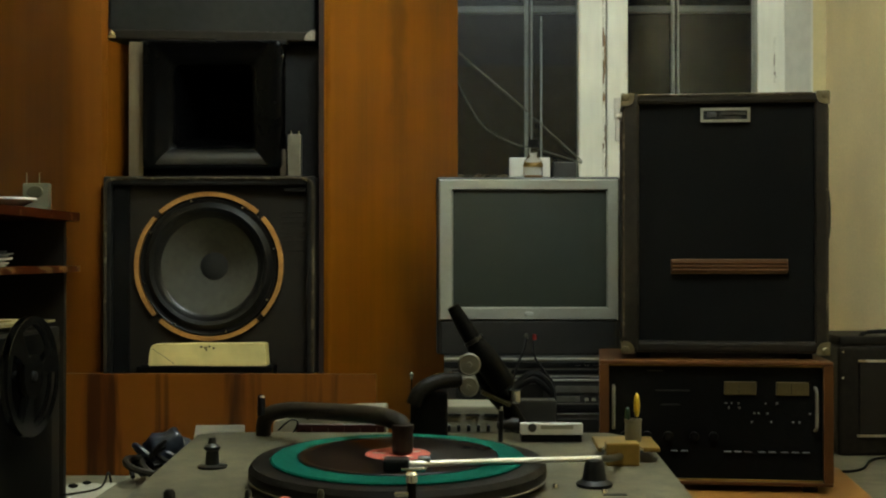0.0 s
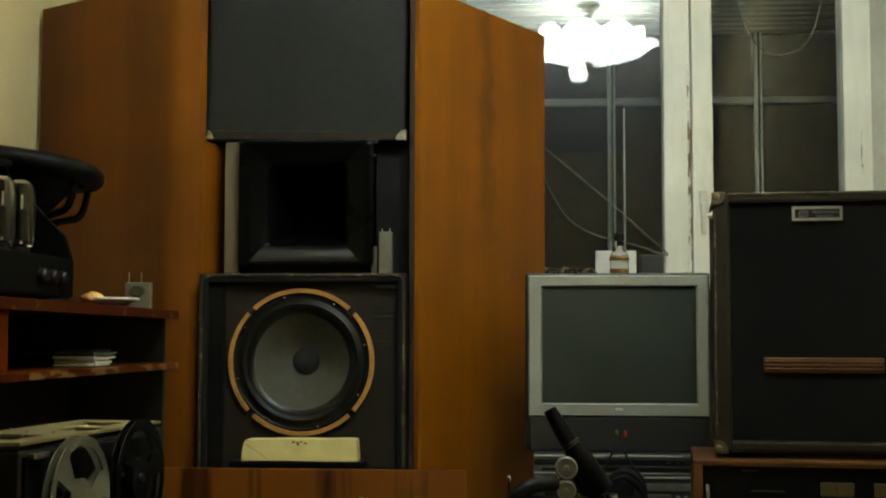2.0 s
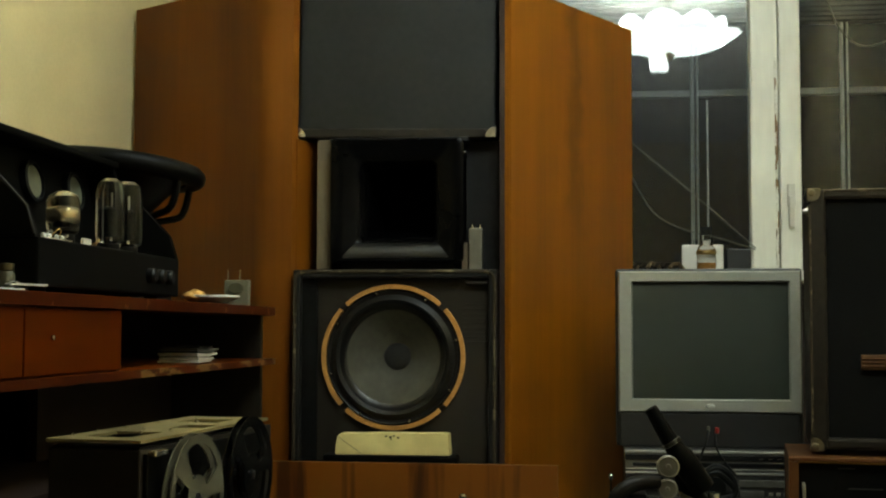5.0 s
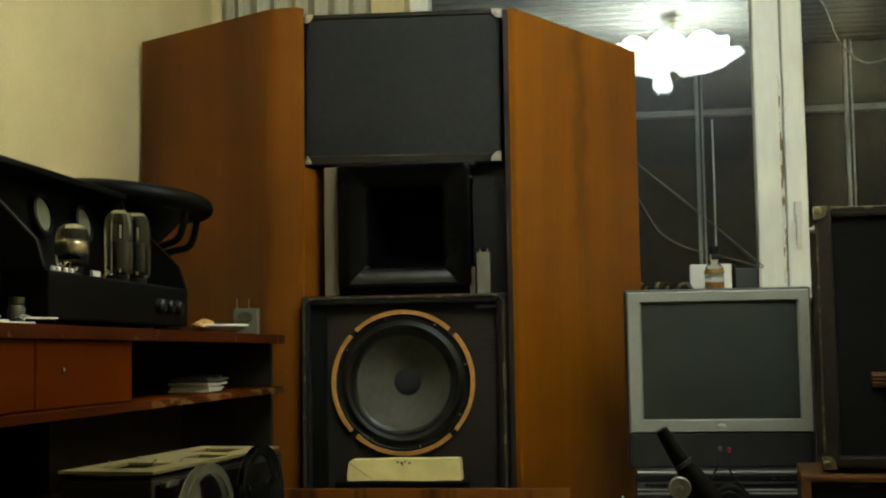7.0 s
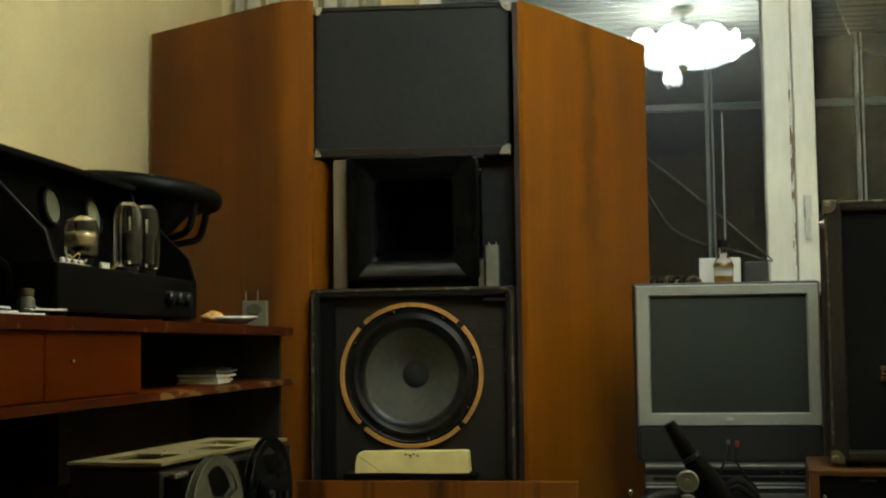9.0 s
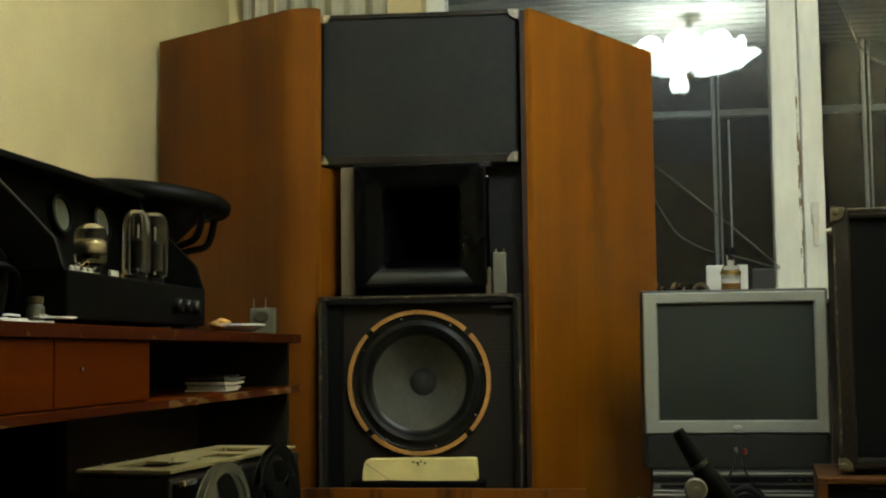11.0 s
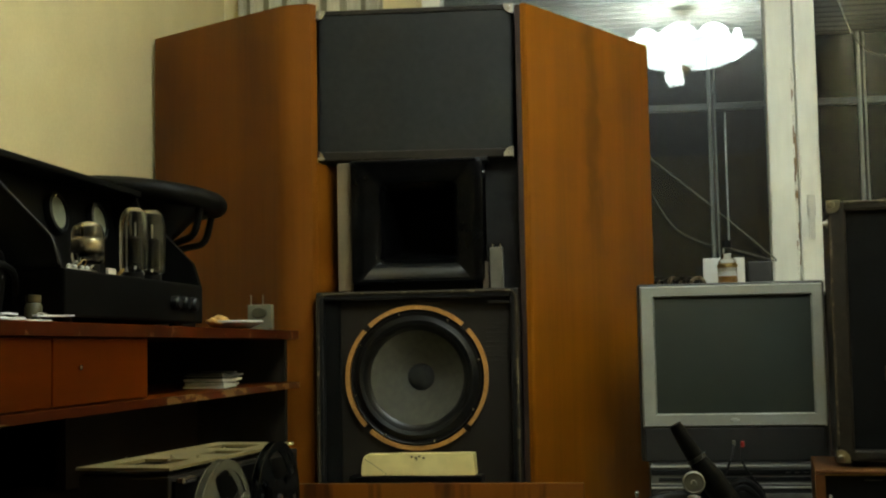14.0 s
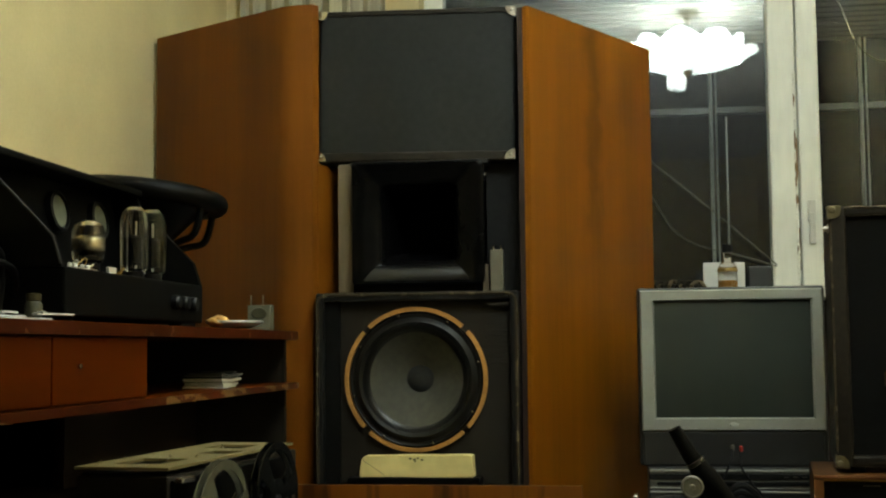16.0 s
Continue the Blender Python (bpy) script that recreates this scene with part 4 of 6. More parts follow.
# ---- speaker on the amplifier, with the amplifier ----
RS0, RS1, RSB, RST, RSY = 0.391, 0.826, 1.078, 1.637, 2.60
rs = thing("guitar_cabinet", "black leathercloth loudspeaker cabinet with plated corners, standing on an amplifier", "speaker cabinet", (RS0, RSY, RSB))
rim = bm_new()
box(rim, RS0, RS0 + 0.036, RSY, RSY + 0.31, RSB, RST, 0.009, 3)
part("side_panel", rim, M_VINYLB, rs)
part("side_panel", box(bm_new(), RS1 - 0.028, RS1, RSY, RSY + 0.31, RSB, RST, 0.009, 3), M_VINYLB, rs)
bx("top_panel", (RS0 + 0.03, RS1 - 0.022, RSY + 0.001, RSY + 0.31, RST - 0.022, RST - 0.0005), M_VINYLB, rs, bevel=0.007)
bx("bottom_panel", (RS0 + 0.03, RS1 - 0.022, RSY + 0.001, RSY + 0.31, RSB + 0.0005, RSB + 0.026), M_VINYLB, rs, bevel=0.007)
bx("back_panel", (RS0 + 0.01, RS1 - 0.01, RSY + 0.30, RSY + 0.315, RSB + 0.01, RST - 0.01), M_VINYLB, rs)
bx("grille", (RS0 + 0.034, RS1 - 0.026, RSY + 0.012, RSY + 0.03, RSB + 0.022, RST - 0.02), M_CLOTH, rs, "black cloth front")
slot = bx("slot_handle", (0.495, 0.742, RSY + 0.002, RSY + 0.014, 1.249, 1.281), wood("slot_wood", (0.10, 0.048, 0.016), (0.05, 0.022, 0.008), "x"), rs, "brown ribbed strip", bevel=0.003)
for z in (1.257, 1.265, 1.273):
    bx("rib", (0.495, 0.742, RSY - 0.001, RSY + 0.004, z - 0.002, z + 0.0015), M_CASE, slot, bevel=0.001, seg=1)
pla = bx("name_plate", (0.560, 0.661, RSY + 0.006, RSY + 0.0135, 1.577, 1.604), M_BLACK, rs, "black plate with a silver border", bevel=0.001, seg=1)
part("plate_border", frame_ring(bm_new(), (0.560, 0.661, 1.577, 1.604), (0.5620, 0.6590, 1.5790, 1.6020), RSY + 0.004, RSY + 0.012, 0.002), M_CAN, pla)
bx("plate_mark", (0.573, 0.592, RSY + 0.004, RSY + 0.007, 1.583, 1.598), M_GLINT, pla, "silver emblem shape", bevel=0.004)
for a, b, z0, z1 in ((0.600, 0.654, 1.591, 1.597), (0.610, 0.644, 1.583, 1.587)):
    bx("plate_bar", (a, b, RSY + 0.004, RSY + 0.007, z0, z1), M_GLINT, pla, "plain lettering bar")


def corner_cap(bm, x, z, sx, sz, y):
    """Brass cap wrapping a case corner: three rounded plates."""
    box(bm, min(x, x - sx * 0.027), max(x, x - sx * 0.027), y - 0.003, y + 0.027, z - 0.0015, z + 0.0015, 0.001)
    box(bm, x - 0.0015, x + 0.0015, y - 0.003, y + 0.027, min(z, z - sz * 0.027), max(z, z - sz * 0.027), 0.001)
    pts = [(x, z)] + [(x - sx * 0.027 * math.cos(math.radians(a)) ** 0.7 if a < 90 else x, z - sz * 0.027 * math.sin(math.radians(a)) ** 0.7 if a else z) for a in range(0, 91, 15)]
    prism(bm, pts, y - 0.0035, y - 0.0005, "y")
    lathe(bm, [(0, 0.004), (0.006, 0.003), (0.009, 0)], facing(x - sx * 0.008, y - 0.003, z - sz * 0.008), 12)
    return bm


for x, sx in ((RS0 - 0.001, -1), (RS1 + 0.001, 1)):
    for z, sz in ((RSB - 0.001, -1), (RST + 0.001, 1)):
        part("corner_cap", corner_cap(bm_new(), x, z, sx, sz, RSY), M_CAPMETAL, rs, "worn plated metal corner", smooth=True)
part("side_handle", tube(bm_new(), [(RS1, 2.68, 1.30), (RS1 + 0.010, 2.69, 1.335), (RS1 + 0.012, 2.69, 1.38), (RS1 + 0.010, 2.69, 1.42), (RS1, 2.68, 1.46)], 0.008, 8), M_BLACK, rs, "black carrying handle", smooth=True)

part("edge_trim", tube(bm_new(), [(RS0 + 0.034, RSY + 0.002, RST - 0.003), (RS1 - 0.034, RSY + 0.002, RST - 0.003)], 0.0036, 8, 1), M_EDGEWORN, rs, "rubbed top edge", smooth=True)
for ex in (RS0 + 0.003, RS1 - 0.003):
    part("edge_trim", tube(bm_new(), [(ex, RSY + 0.003, RSB + 0.034), (ex, RSY + 0.003, RST - 0.034)], 0.0034, 8, 1), M_EDGEWORN, rs, "rubbed side edge", smooth=True)
turned("side_latch", [(0, 0.012), (0.005, 0.011), (0.006, 0.004), (0.010, 0.003), (0.010, 0)], facing(RS0, RSY + 0.03, RST - 0.045, pose(0, 0, 0, 0, -90, 0)), M_CHROME, rs, "bright latch stud", 14)
for fx in (RS0 + 0.03, RS1 - 0.06):
    for fy in (RSY + 0.03, RSY + 0.25):
        bx("foot", (fx, fx + 0.03, fy, fy + 0.03, 1.066, RSB + 0.001), M_RUBBER, rs)
# the whole cabinet is turned a little towards the room
rs.matrix_basis = rs.matrix_basis @ pose(0, 0, 0, 0, 0, -6.0)
rec_m = pose(0.337, 2.56, 0.7895, 0, 0, -6.0)
rec = thing("amplifier", "dark stereo amplifier in a walnut case with two meters", "amplifier", m=rec_m, local=True)
W, D, H = 0.486, 0.34, 0.276
bx("case_top", (0, W, 0, D, H - 0.009, H), M_CASE, rec, bevel=0.003)
bx("case_bottom", (0, W, 0, D, 0.014, 0.022), M_CASE, rec, bevel=0.003)
bx("case_side", (0, 0.020, 0.001, D, 0.022, H - 0.009), M_CASE, rec)
bx("case_side", (W - 0.020, W, 0.001, D, 0.022, H - 0.009), M_CASE, rec)
for x in (0.03, W - 0.06):
    for y in (0.02, D - 0.05):
        bx("foot", (x, x + 0.03, y, y + 0.03, 0.0, 0.014), M_RUBBER, rec)
bx("front_panel", (0.020, W - 0.020, 0.014, 0.03, 0.022, H - 0.009), M_MATBLACK, rec, "black front panel")
bx("trim_line", (0.020, W - 0.020, 0.008, 0.013, H - 0.0125, H - 0.0095), M_PIVOT, rec, "bright metal line")
bx("trim_line", (0.020, W - 0.020, 0.008, 0.013, 0.0225, 0.0255), M_PIVOT, rec, "metal line along the bottom")
for x in (0.262, 0.370):
    mt = bx("meter", (x, x + 0.067, 0.008, 0.016, 0.204, 0.232), M_METER, rec, "yellowed level meter", bevel=0.002)
    bx("needle", (x + 0.03, x + 0.0312, 0.0065, 0.009, 0.207, 0.229), M_BLACK, mt)
for x in (0.030, W - 0.036):
    part("rack_handle", tube(bm_new(), [(x, 0.014, 0.13), (x, -0.006, 0.135), (x, -0.010, 0.15), (x, -0.010, 0.20), (x, -0.006, 0.215), (x, 0.014, 0.22)], 0.0036, 8), M_CAN, rec, "dull metal handle", smooth=True)
for r, (z, xs) in enumerate(((0.186, (0.266, 0.278, 0.292, 0.348, 0.372)), (0.176, (0.272, 0.294)), (0.165, (0.325, 0.334, 0.352, 0.44)), (0.147, (0.32, 0.36, 0.405, 0.418)))):
    for x in xs:
        turned("switch", [(0.0026, 0), (0.0026, 0.003), (0.0013, 0.004), (0.0011, 0.010), (0, 0.011)], facing(x, 0.014, z), M_GLINT, rec, "small toggle switch", 8)
for x in (0.055, 0.10, 0.145, 0.20, 0.24):
    turned("knob", [(0.010, 0), (0.010, 0.008), (0.008, 0.010), (0, 0.010)], facing(x, 0.014, 0.115), M_MATBLACK, rec, "black knob", 20)
for x in (0.150, 0.172, 0.262, 0.283, 0.304, 0.333, 0.354, 0.380, 0.402, 0.424):
    bx("push_button", (x, x + 0.015, 0.006, 0.015, 0.082, 0.085), M_GLINT, rec, "dull metal push button", bevel=0.001, seg=1)
for x, z, w in ((0.1, 0.252, 0.035), (0.12, 0.21, 0.07), (0.13, 0.18, 0.04)):
    bx("print_bar", (x, x + w, 0.0125, 0.015, z, z + 0.003), M_TVDARK, rec, "faint printed bar")
tagged(bx("orange_plank", (-0.04, 0.56, -0.14, 0.36, -0.037, -0.0005), M_PLANK, bevel=0.003, m=Matrix.Translation((0.337, 2.56, 0.7895)) @ pose(0, 0, 0, 0, 0, -6)), "orange wooden plank under the amplifier", "plank")

# small tape machine beside the wall
tm = thing("tape_machine", "dark portable tape machine with bright trim by the wall", "tape recorder", (1.19, 3.4, 0.7515))
bx("case", (1.055, 1.292, 3.28, 3.56, 0.7515, 1.045), M_VINYLB, tm, bevel=0.012, seg=3)
bx("lid", (1.060, 1.290, 3.285, 3.55, 1.0455, 1.072), M_VINYLB, tm, bevel=0.008)
bx("front_panel", (1.11, 1.280, 3.272, 3.281, 0.80, 1.010), M_BAFFLE, tm, "brown front panel", bevel=0.002)
for z in (0.806, 1.006):
    bx("trim_strip", (1.105, 1.285, 3.268, 3.279, z - 0.003, z + 0.003), M_CHROME, tm, "bright trim strip", bevel=0.001)
part("carry_handle", tube(bm_new(), [(1.12, 3.30, 1.07), (1.14, 3.295, 1.082), (1.22, 3.295, 1.084), (1.27, 3.30, 1.072)], 0.006, 8), M_BLACK, tm, smooth=True)
for x, z in ((1.068, 1.03), (1.067, 0.96)):
    turned("stud", [(0, 0.004), (0.003, 0.003), (0.004, 0)], facing(x, 3.28, z), M_STEEL, tm, "bright stud", 8)
tagged(part("cable", tube(bm_new(), [(0.92, 3.02, 0.7555), (0.99, 3.0, 0.7555), (1.05, 3.05, 0.7555), (1.10, 3.16, 0.757), (1.16, 3.22, 0.7565), (1.27, 3.20, 0.7555)], 0.0032, 8), M_BLACK, smooth=True), "black cable lying on the table", "cable")

# ---- turntable on its stand ----
stand = thing("turntable_stand", "dark low stand carrying the turntable", "stand", (-0.08, 1.6, 0))
bx("stand_top", (-0.53, 0.37, 1.05, 2.13, 0.865, 0.912), M_CLOTHT, stand, "worn grey-green cover", bevel=0.004)
for x in (-0.50, 0.29):
    for y in (1.08, 2.05):
        bx("leg", (x, x + 0.05, y, y + 0.05, 0, 0.865), M_DARKWOOD, stand, bevel=0.004)

tt = thing("turntable", "heavy olive-grey studio turntable with a green felt mat, playing", "turntable", m=pose(-0.025, 1.5, 1.012, 2.2, 0, 0), local=True)
pb = bm_new()
prism(pb, [(-0.340, -0.44), (0.376, -0.44), (0.376, 0.33), (0.32, 0.385), (-0.31, 0.385), (-0.340, 0.36)], -0.092, -0.036)
bmesh.ops.bevel(pb, geom=pb.edges[:], offset=0.004, segments=2, affect="EDGES")
part("plinth", pb, M_PLINTH, tt, "olive-grey hammered metal deck")
for x, y in ((-0.29, -0.38), (0.3, -0.38), (-0.29, 0.33), (0.3, 0.33)):
    fb = -0.1115 - 0.0384 * y
    turned("foot", [(0, fb), (0.02, fb), (0.022, fb + 0.003), (0.018, -0.091), (0, -0.091)], Matrix.Translation((x, y, 0)), M_RUBBER, tt, "rubber foot", 16)
pt = turned("platter", [(0, -0.030), (0.17, -0.034), (0.188, -0.032), (0.195, -0.024), (0.195, -0.012), (0.190, -0.005), (0.178, -0.004), (0.0, -0.004)], Matrix(), M_RUBBER, tt, "dark heavy platter rim", 96)
turned("rim_band", [(0.1945, -0.026), (0.1958, -0.025), (0.1958, -0.0238), (0.1945, -0.023)], Matrix(), M_CAN, pt, "dull metal strobe band", 96)
turned("mat", [(0.0, -0.0038), (0.166, -0.0038), (0.167, -0.002), (0.165, 0.0), (0.0, 0.0)], Matrix(), M_MAT, pt, "green felt mat", 96)
rc = thing("record", "black ten-inch shellac record with a red label on the green mat", "record", m=pose(-0.025, 1.5, 1.0125, 2.2, 0, 0), local=True)
turned("disc", [(0, 0.0), (0.130, 0.0), (0.1315, 0.001), (0.130, 0.002), (0.124, 0.0018), (0.123, 0.0014)] + [(0.12 - 0.004 * i, 0.0014 + 0.0003 * (i % 2)) for i in range(18)] + [(0.046, 0.0018), (0, 0.0018)], Matrix(), M_RECORD, rc, "", 96)
turned("label", [(0, 0.0018), (0.043, 0.0018), (0.043, 0.0022), (0, 0.0022)], Matrix(), M_LABEL, rc, "faded red paper label", 48)
for k in range(5):
    a = 0.6 + k * 1.2
    bx("label_print", (0.018, 0.034, -0.003, 0.0, 0.0021, 0.0026), M_PAPER, rc, "pale print bar", m=pose(0, 0, 0, 0, 0, math.degrees(a)))


def tt_at(x, y, z):
    """Room point into the turntable's own frame."""
    return pose(-0.025, 1.5, 1.012, 2.2, 0, 0).inverted() @ Vector((x, y, z))


arm = part("tonearm", tube(bm_new(), [tt_at(-0.006, 1.392, 1.0185), tt_at(0.075, 1.426, 1.0158), tt_at(0.16, 1.461, 1.0128), tt_at(0.241, 1.495, 1.0098)], 0.0040, 12, 4), M_ARM, tt, "bright steel arm tube", smooth=True)
part("arm_sleeve", tube(bm_new(), [tt_at(0.232, 1.491, 1.0100), tt_at(0.255, 1.53, 1.004), tt_at(0.281, 1.613, 0.994)], [0.0046, 0.0046, 0.0050], 12, 4), M_GLINT, arm, "dark metal sleeve", smooth=True)
hs = tt_at(-0.02, 1.39, 1.02)
bx("headshell", (hs.x - 0.018, hs.x + 0.014, hs.y - 0.012, hs.y + 0.012, 0.003, 0.019), M_BLACK, arm, "black pickup head", bevel=0.004)
bx("stylus_guard", (hs.x + 0.004, hs.x + 0.036, hs.y - 0.014, hs.y - 0.006, 0.003, 0.009), M_STEEL, arm, "bright stylus guard", bevel=0.002)
turned("collar", [(0.0055, -0.008), (0.0065, -0.004), (0.0065, 0.004), (0.0055, 0.008)], Matrix.Translation(tt_at(0.012, 1.404, 1.0208)) @ RIGHT, M_GLINT, arm, "", 16)
pv = tt_at(0.2855, 1.63, 1.0)
br = bx("pivot_block", (pv.x - 0.0235, pv.x + 0.0235, pv.y - 0.018, pv.y + 0.010, -0.0362, -0.004), M_PIVOT, tt, "brass pivot block", bevel=0.003)
bx("pivot_plate", (pv.x - 0.032, pv.x + 0.056, pv.y + 0.008, pv.y + 0.10, -0.021, -0.0145), M_PIVOT, tt, "yellow brass plate", bevel=0.002)
for dx in (-0.026, 0.026):
    turned("screw", [(0, 0.004), (0.003, 0.003), (0.004, 0)], facing(pv.x + dx, pv.y - 0.010, -0.014), M_STEEL, br, "bright screw", 8)
cn = tt_at(0.232, 1.485, 1.0)
turned("arm_rest", [(0, -0.036), (0.023, -0.0362), (0.024, -0.032), (0.016, -0.027), (0.013, -0.008), (0.011, -0.002), (0, 0.0)], Matrix.Translation((cn.x, cn.y, 0.0)), M_BLACK, tt, "black cone arm rest", 24)
kn = tt_at(-0.289, 1.6, 1.0)
turned("selector_knob", [(0, -0.036), (0.02, -0.036), (0.021, -0.033), (0.010, -0.031), (0.009, -0.012), (0.012, -0.010), (0.012, -0.006), (0.006, -0.002), (0.005, 0.006), (0, 0.007)], Matrix.Translation((kn.x, kn.y, 0.0)), M_GLINT, tt, "metal selector knob", 20)
for x, y in ((0.205, -0.03), (0.15, 0.21), (0.265, -0.06)):
    turned("stud", [(0, -0.03), (0.003, -0.0305), (0.004, -0.033), (0.004, -0.037)], Matrix.Translation((x, y, 0)), M_STEEL, tt, "small bright stud", 10)
for x, r in ((-0.160, 0.004), (-0.077, 0.004), (-0.250, 0.007)):
    turned("guide_post", [(0, -0.0362), (r * 1.5, -0.0362), (r * 1.5, -0.033), (r, -0.032), (r, 0.002), (r * 0.6, 0.006), (0, 0.007)], Matrix.Translation((x, -0.232, 0)), M_HOSE if r > 0.005 else M_GLINT, tt, "short metal guide post", 14)
rest = turned("lift_post", [(0, -0.0362), (0.011, -0.0362), (0.011, -0.03), (0.0055, -0.028), (0.0055, 0.012), (0, 0.012)], Matrix.Translation((0.026, -0.222, 0)), M_MATBLACK, tt, "black lift post", 16)
turned("post_cap", [(0.0055, 0.012), (0.0075, 0.013), (0.0075, 0.022), (0.005, 0.025), (0, 0.025)], Matrix.Translation((0.026, -0.222, 0)), M_STEEL, rest, "bright cap", 16)
bx("lift_bar", (0.006, 0.024, -0.226, -0.219, -0.004, 0.002), M_STEEL, rest, "bright lift bar", bevel=0.002)
turned("pilot_button", [(0, -0.0362), (0.009, -0.0362), (0.009, -0.006), (0.006, -0.002), (0, -0.001)], Matrix.Translation((-0.118, -0.236, 0)), M_LABEL, tt, "faded red button", 16)
bx("deck_slot", (0.262, 0.292, -0.072, -0.062, -0.0365, -0.0352), M_BLACK, tt, "dark slot in the deck")

cup = thing("tool_cup", "small metal cup holding a yellow-handled screwdriver", "cup", (0.310, 1.69, 0.997))
turned("cup", [(0, 0.018), (0.0115, 0.018), (0.012, 0.021), (0.012, 0.054), (0.0128, 0.055), (0.0128, 0.058), (0.0110, 0.058), (0.0105, 0.022), (0, 0.022)], Matrix.Translation((0.310, 1.69, 0.979)), M_CAN, cup, "dull metal cup", 24)
turned("screwdriver_handle", [(0, 0), (0.0025, 0.001), (0.0044, 0.010), (0.0046, 0.020), (0.0032, 0.031), (0, 0.036)], Matrix.Translation((0.3155, 1.69, 1.040)), M_YELLOW, cup, "yellow handle", 14)
turned("shaft", [(0, 0), (0.002, 0.0), (0.002, 0.034), (0, 0.034)], Matrix.Translation((0.3155, 1.69, 1.004)), M_STEEL, cup, "", 8)
turned("green_handle", [(0, 0), (0.003, 0.001), (0.004, 0.012), (0.003, 0.022), (0, 0.025)], Matrix.Translation((0.302, 1.69, 1.030)), mat("green_handle", (0.004, 0.030, 0.015), 0.5), cup, "dark green handle", 12)

hose = thing("suction_hose", "thick grey-brown hose bent over the record", "hose", (-0.25, 1.84, 0.9))
part("hose_run", tube(bm_new(), [(-0.254, 1.86, 0.9005), (-0.256, 1.86, 0.965), (-0.252, 1.85, 1.015), (-0.220, 1.82, 1.033), (-0.15, 1.73, 1.043), (-0.07, 1.60, 1.054), (-0.036, 1.52, 1.058), (-0.020, 1.502, 1.051), (-0.019, 1.50, 1.031)], 0.0125, 14, 6), M_HOSE, hose, smooth=True)
turned("nozzle", [(0.0132, 0), (0.0138, 0.002), (0.0138, 0.028), (0.0150, 0.030), (0.0150, 0.036), (0.012, 0.037), (0.012, 0.001)], Matrix.Translation((-0.019, 1.50, 1.017)), M_HOSE, hose, "nozzle over the record centre", 24)
turned("clip", [(0, 0.03), (0.006, 0.028), (0.007, 0.0), (0, 0)], Matrix.Translation((-0.256, 1.835, 1.024)), M_BLACK, hose, "black clip", 12)
turned("clip_screw", [(0, 0.005), (0.005, 0.003), (0.006, 0)], Matrix.Translation((-0.256, 1.835, 1.052)), M_STEEL, hose, "bright screw", 12)

mic = thing("microscope", "black workshop microscope tilted over the turntable", "microscope", (0.11, 1.87, 0.9))
part("tube", tube(bm_new(), [(0.046, 1.84, 1.196), (0.062, 1.842, 1.168), (0.078, 1.845, 1.142), (0.098, 1.85, 1.112), (0.128, 1.86, 1.068)], [0.010, 0.0125, 0.014, 0.021, 0.020], 16, 4), M_MATBLACK, mic, "black tilted tube", smooth=True)
turned("tube_ring", [(0.013, -0.004), (0.016, -0.003), (0.016, 0.003), (0.013, 0.004)], Matrix.Translation((0.079, 1.845, 1.141)) @ pose(0, 0, 0, 0, -32, 0), M_GLINT, mic, "worn metal ring", 20)
part("limb", tube(bm_new(), [(0.086, 1.855, 1.115), (0.105, 1.87, 1.07), (0.135, 1.88, 1.03), (0.16, 1.885, 0.985), (0.165, 1.885, 0.905)], [0.013, 0.017, 0.015, 0.012, 0.020], 14, 5), M_MATBLACK, mic, smooth=True)
for x, z, r in ((0.072, 1.105, 0.018), (0.071, 1.070, 0.016)):
    turned("focus_knob", [(r * 0.75, 0.0), (r, 0.003), (r, 0.012), (r * 0.86, 0.014), (r * 0.8, 0.0125), (r * 0.25, 0.0125), (r * 0.22, 0.016), (0, 0.016)], facing(x, 1.835, z), M_CAN, mic, "worn metal focusing knob", 28)
bx("stage", (0.09, 0.14, 1.84, 1.90, 1.046, 1.052), M_OLDBRASS, mic, "brass stage plate", bevel=0.001, m=Matrix.Translation((0.115, 1.87, 1.05)) @ pose(0, 0, 0, 0, 25, 0) @ Matrix.Translation((-0.115, -1.87, -1.05)))
turned("objective", [(0.006, 0), (0.009, 0.004), (0.009, 0.02), (0.012, 0.022), (0, 0.022)], Matrix.Translation((0.145, 1.86, 1.04)), M_STEEL, mic, "bright objective", 16)
part("hose_stub", tube(bm_new(), [(-0.014, 1.80, 1.045), (-0.004, 1.80, 1.066), (0.02, 1.81, 1.079), (0.055, 1.83, 1.081)], 0.0125, 12), M_RUBBER, mic, "grey-brown hose stub", smooth=True)
bx("motor_box", (-0.02, 0.038, 1.80, 1.86, 0.9005, 1.064), M_MATBLACK, mic, "black motor box", bevel=0.004)
turned("bead", [(0, 0.012), (0.004, 0.008), (0.002, 0.0), (0, 0)], Matrix.Translation((-0.018, 1.80, 1.085)), M_STEEL, mic, "bright bead", 10)
part("wire", tube(bm_new(), [(-0.018, 1.80, 1.06), (-0.018, 1.80, 1.088)], 0.0012, 6, 1), M_MATBLACK, mic)

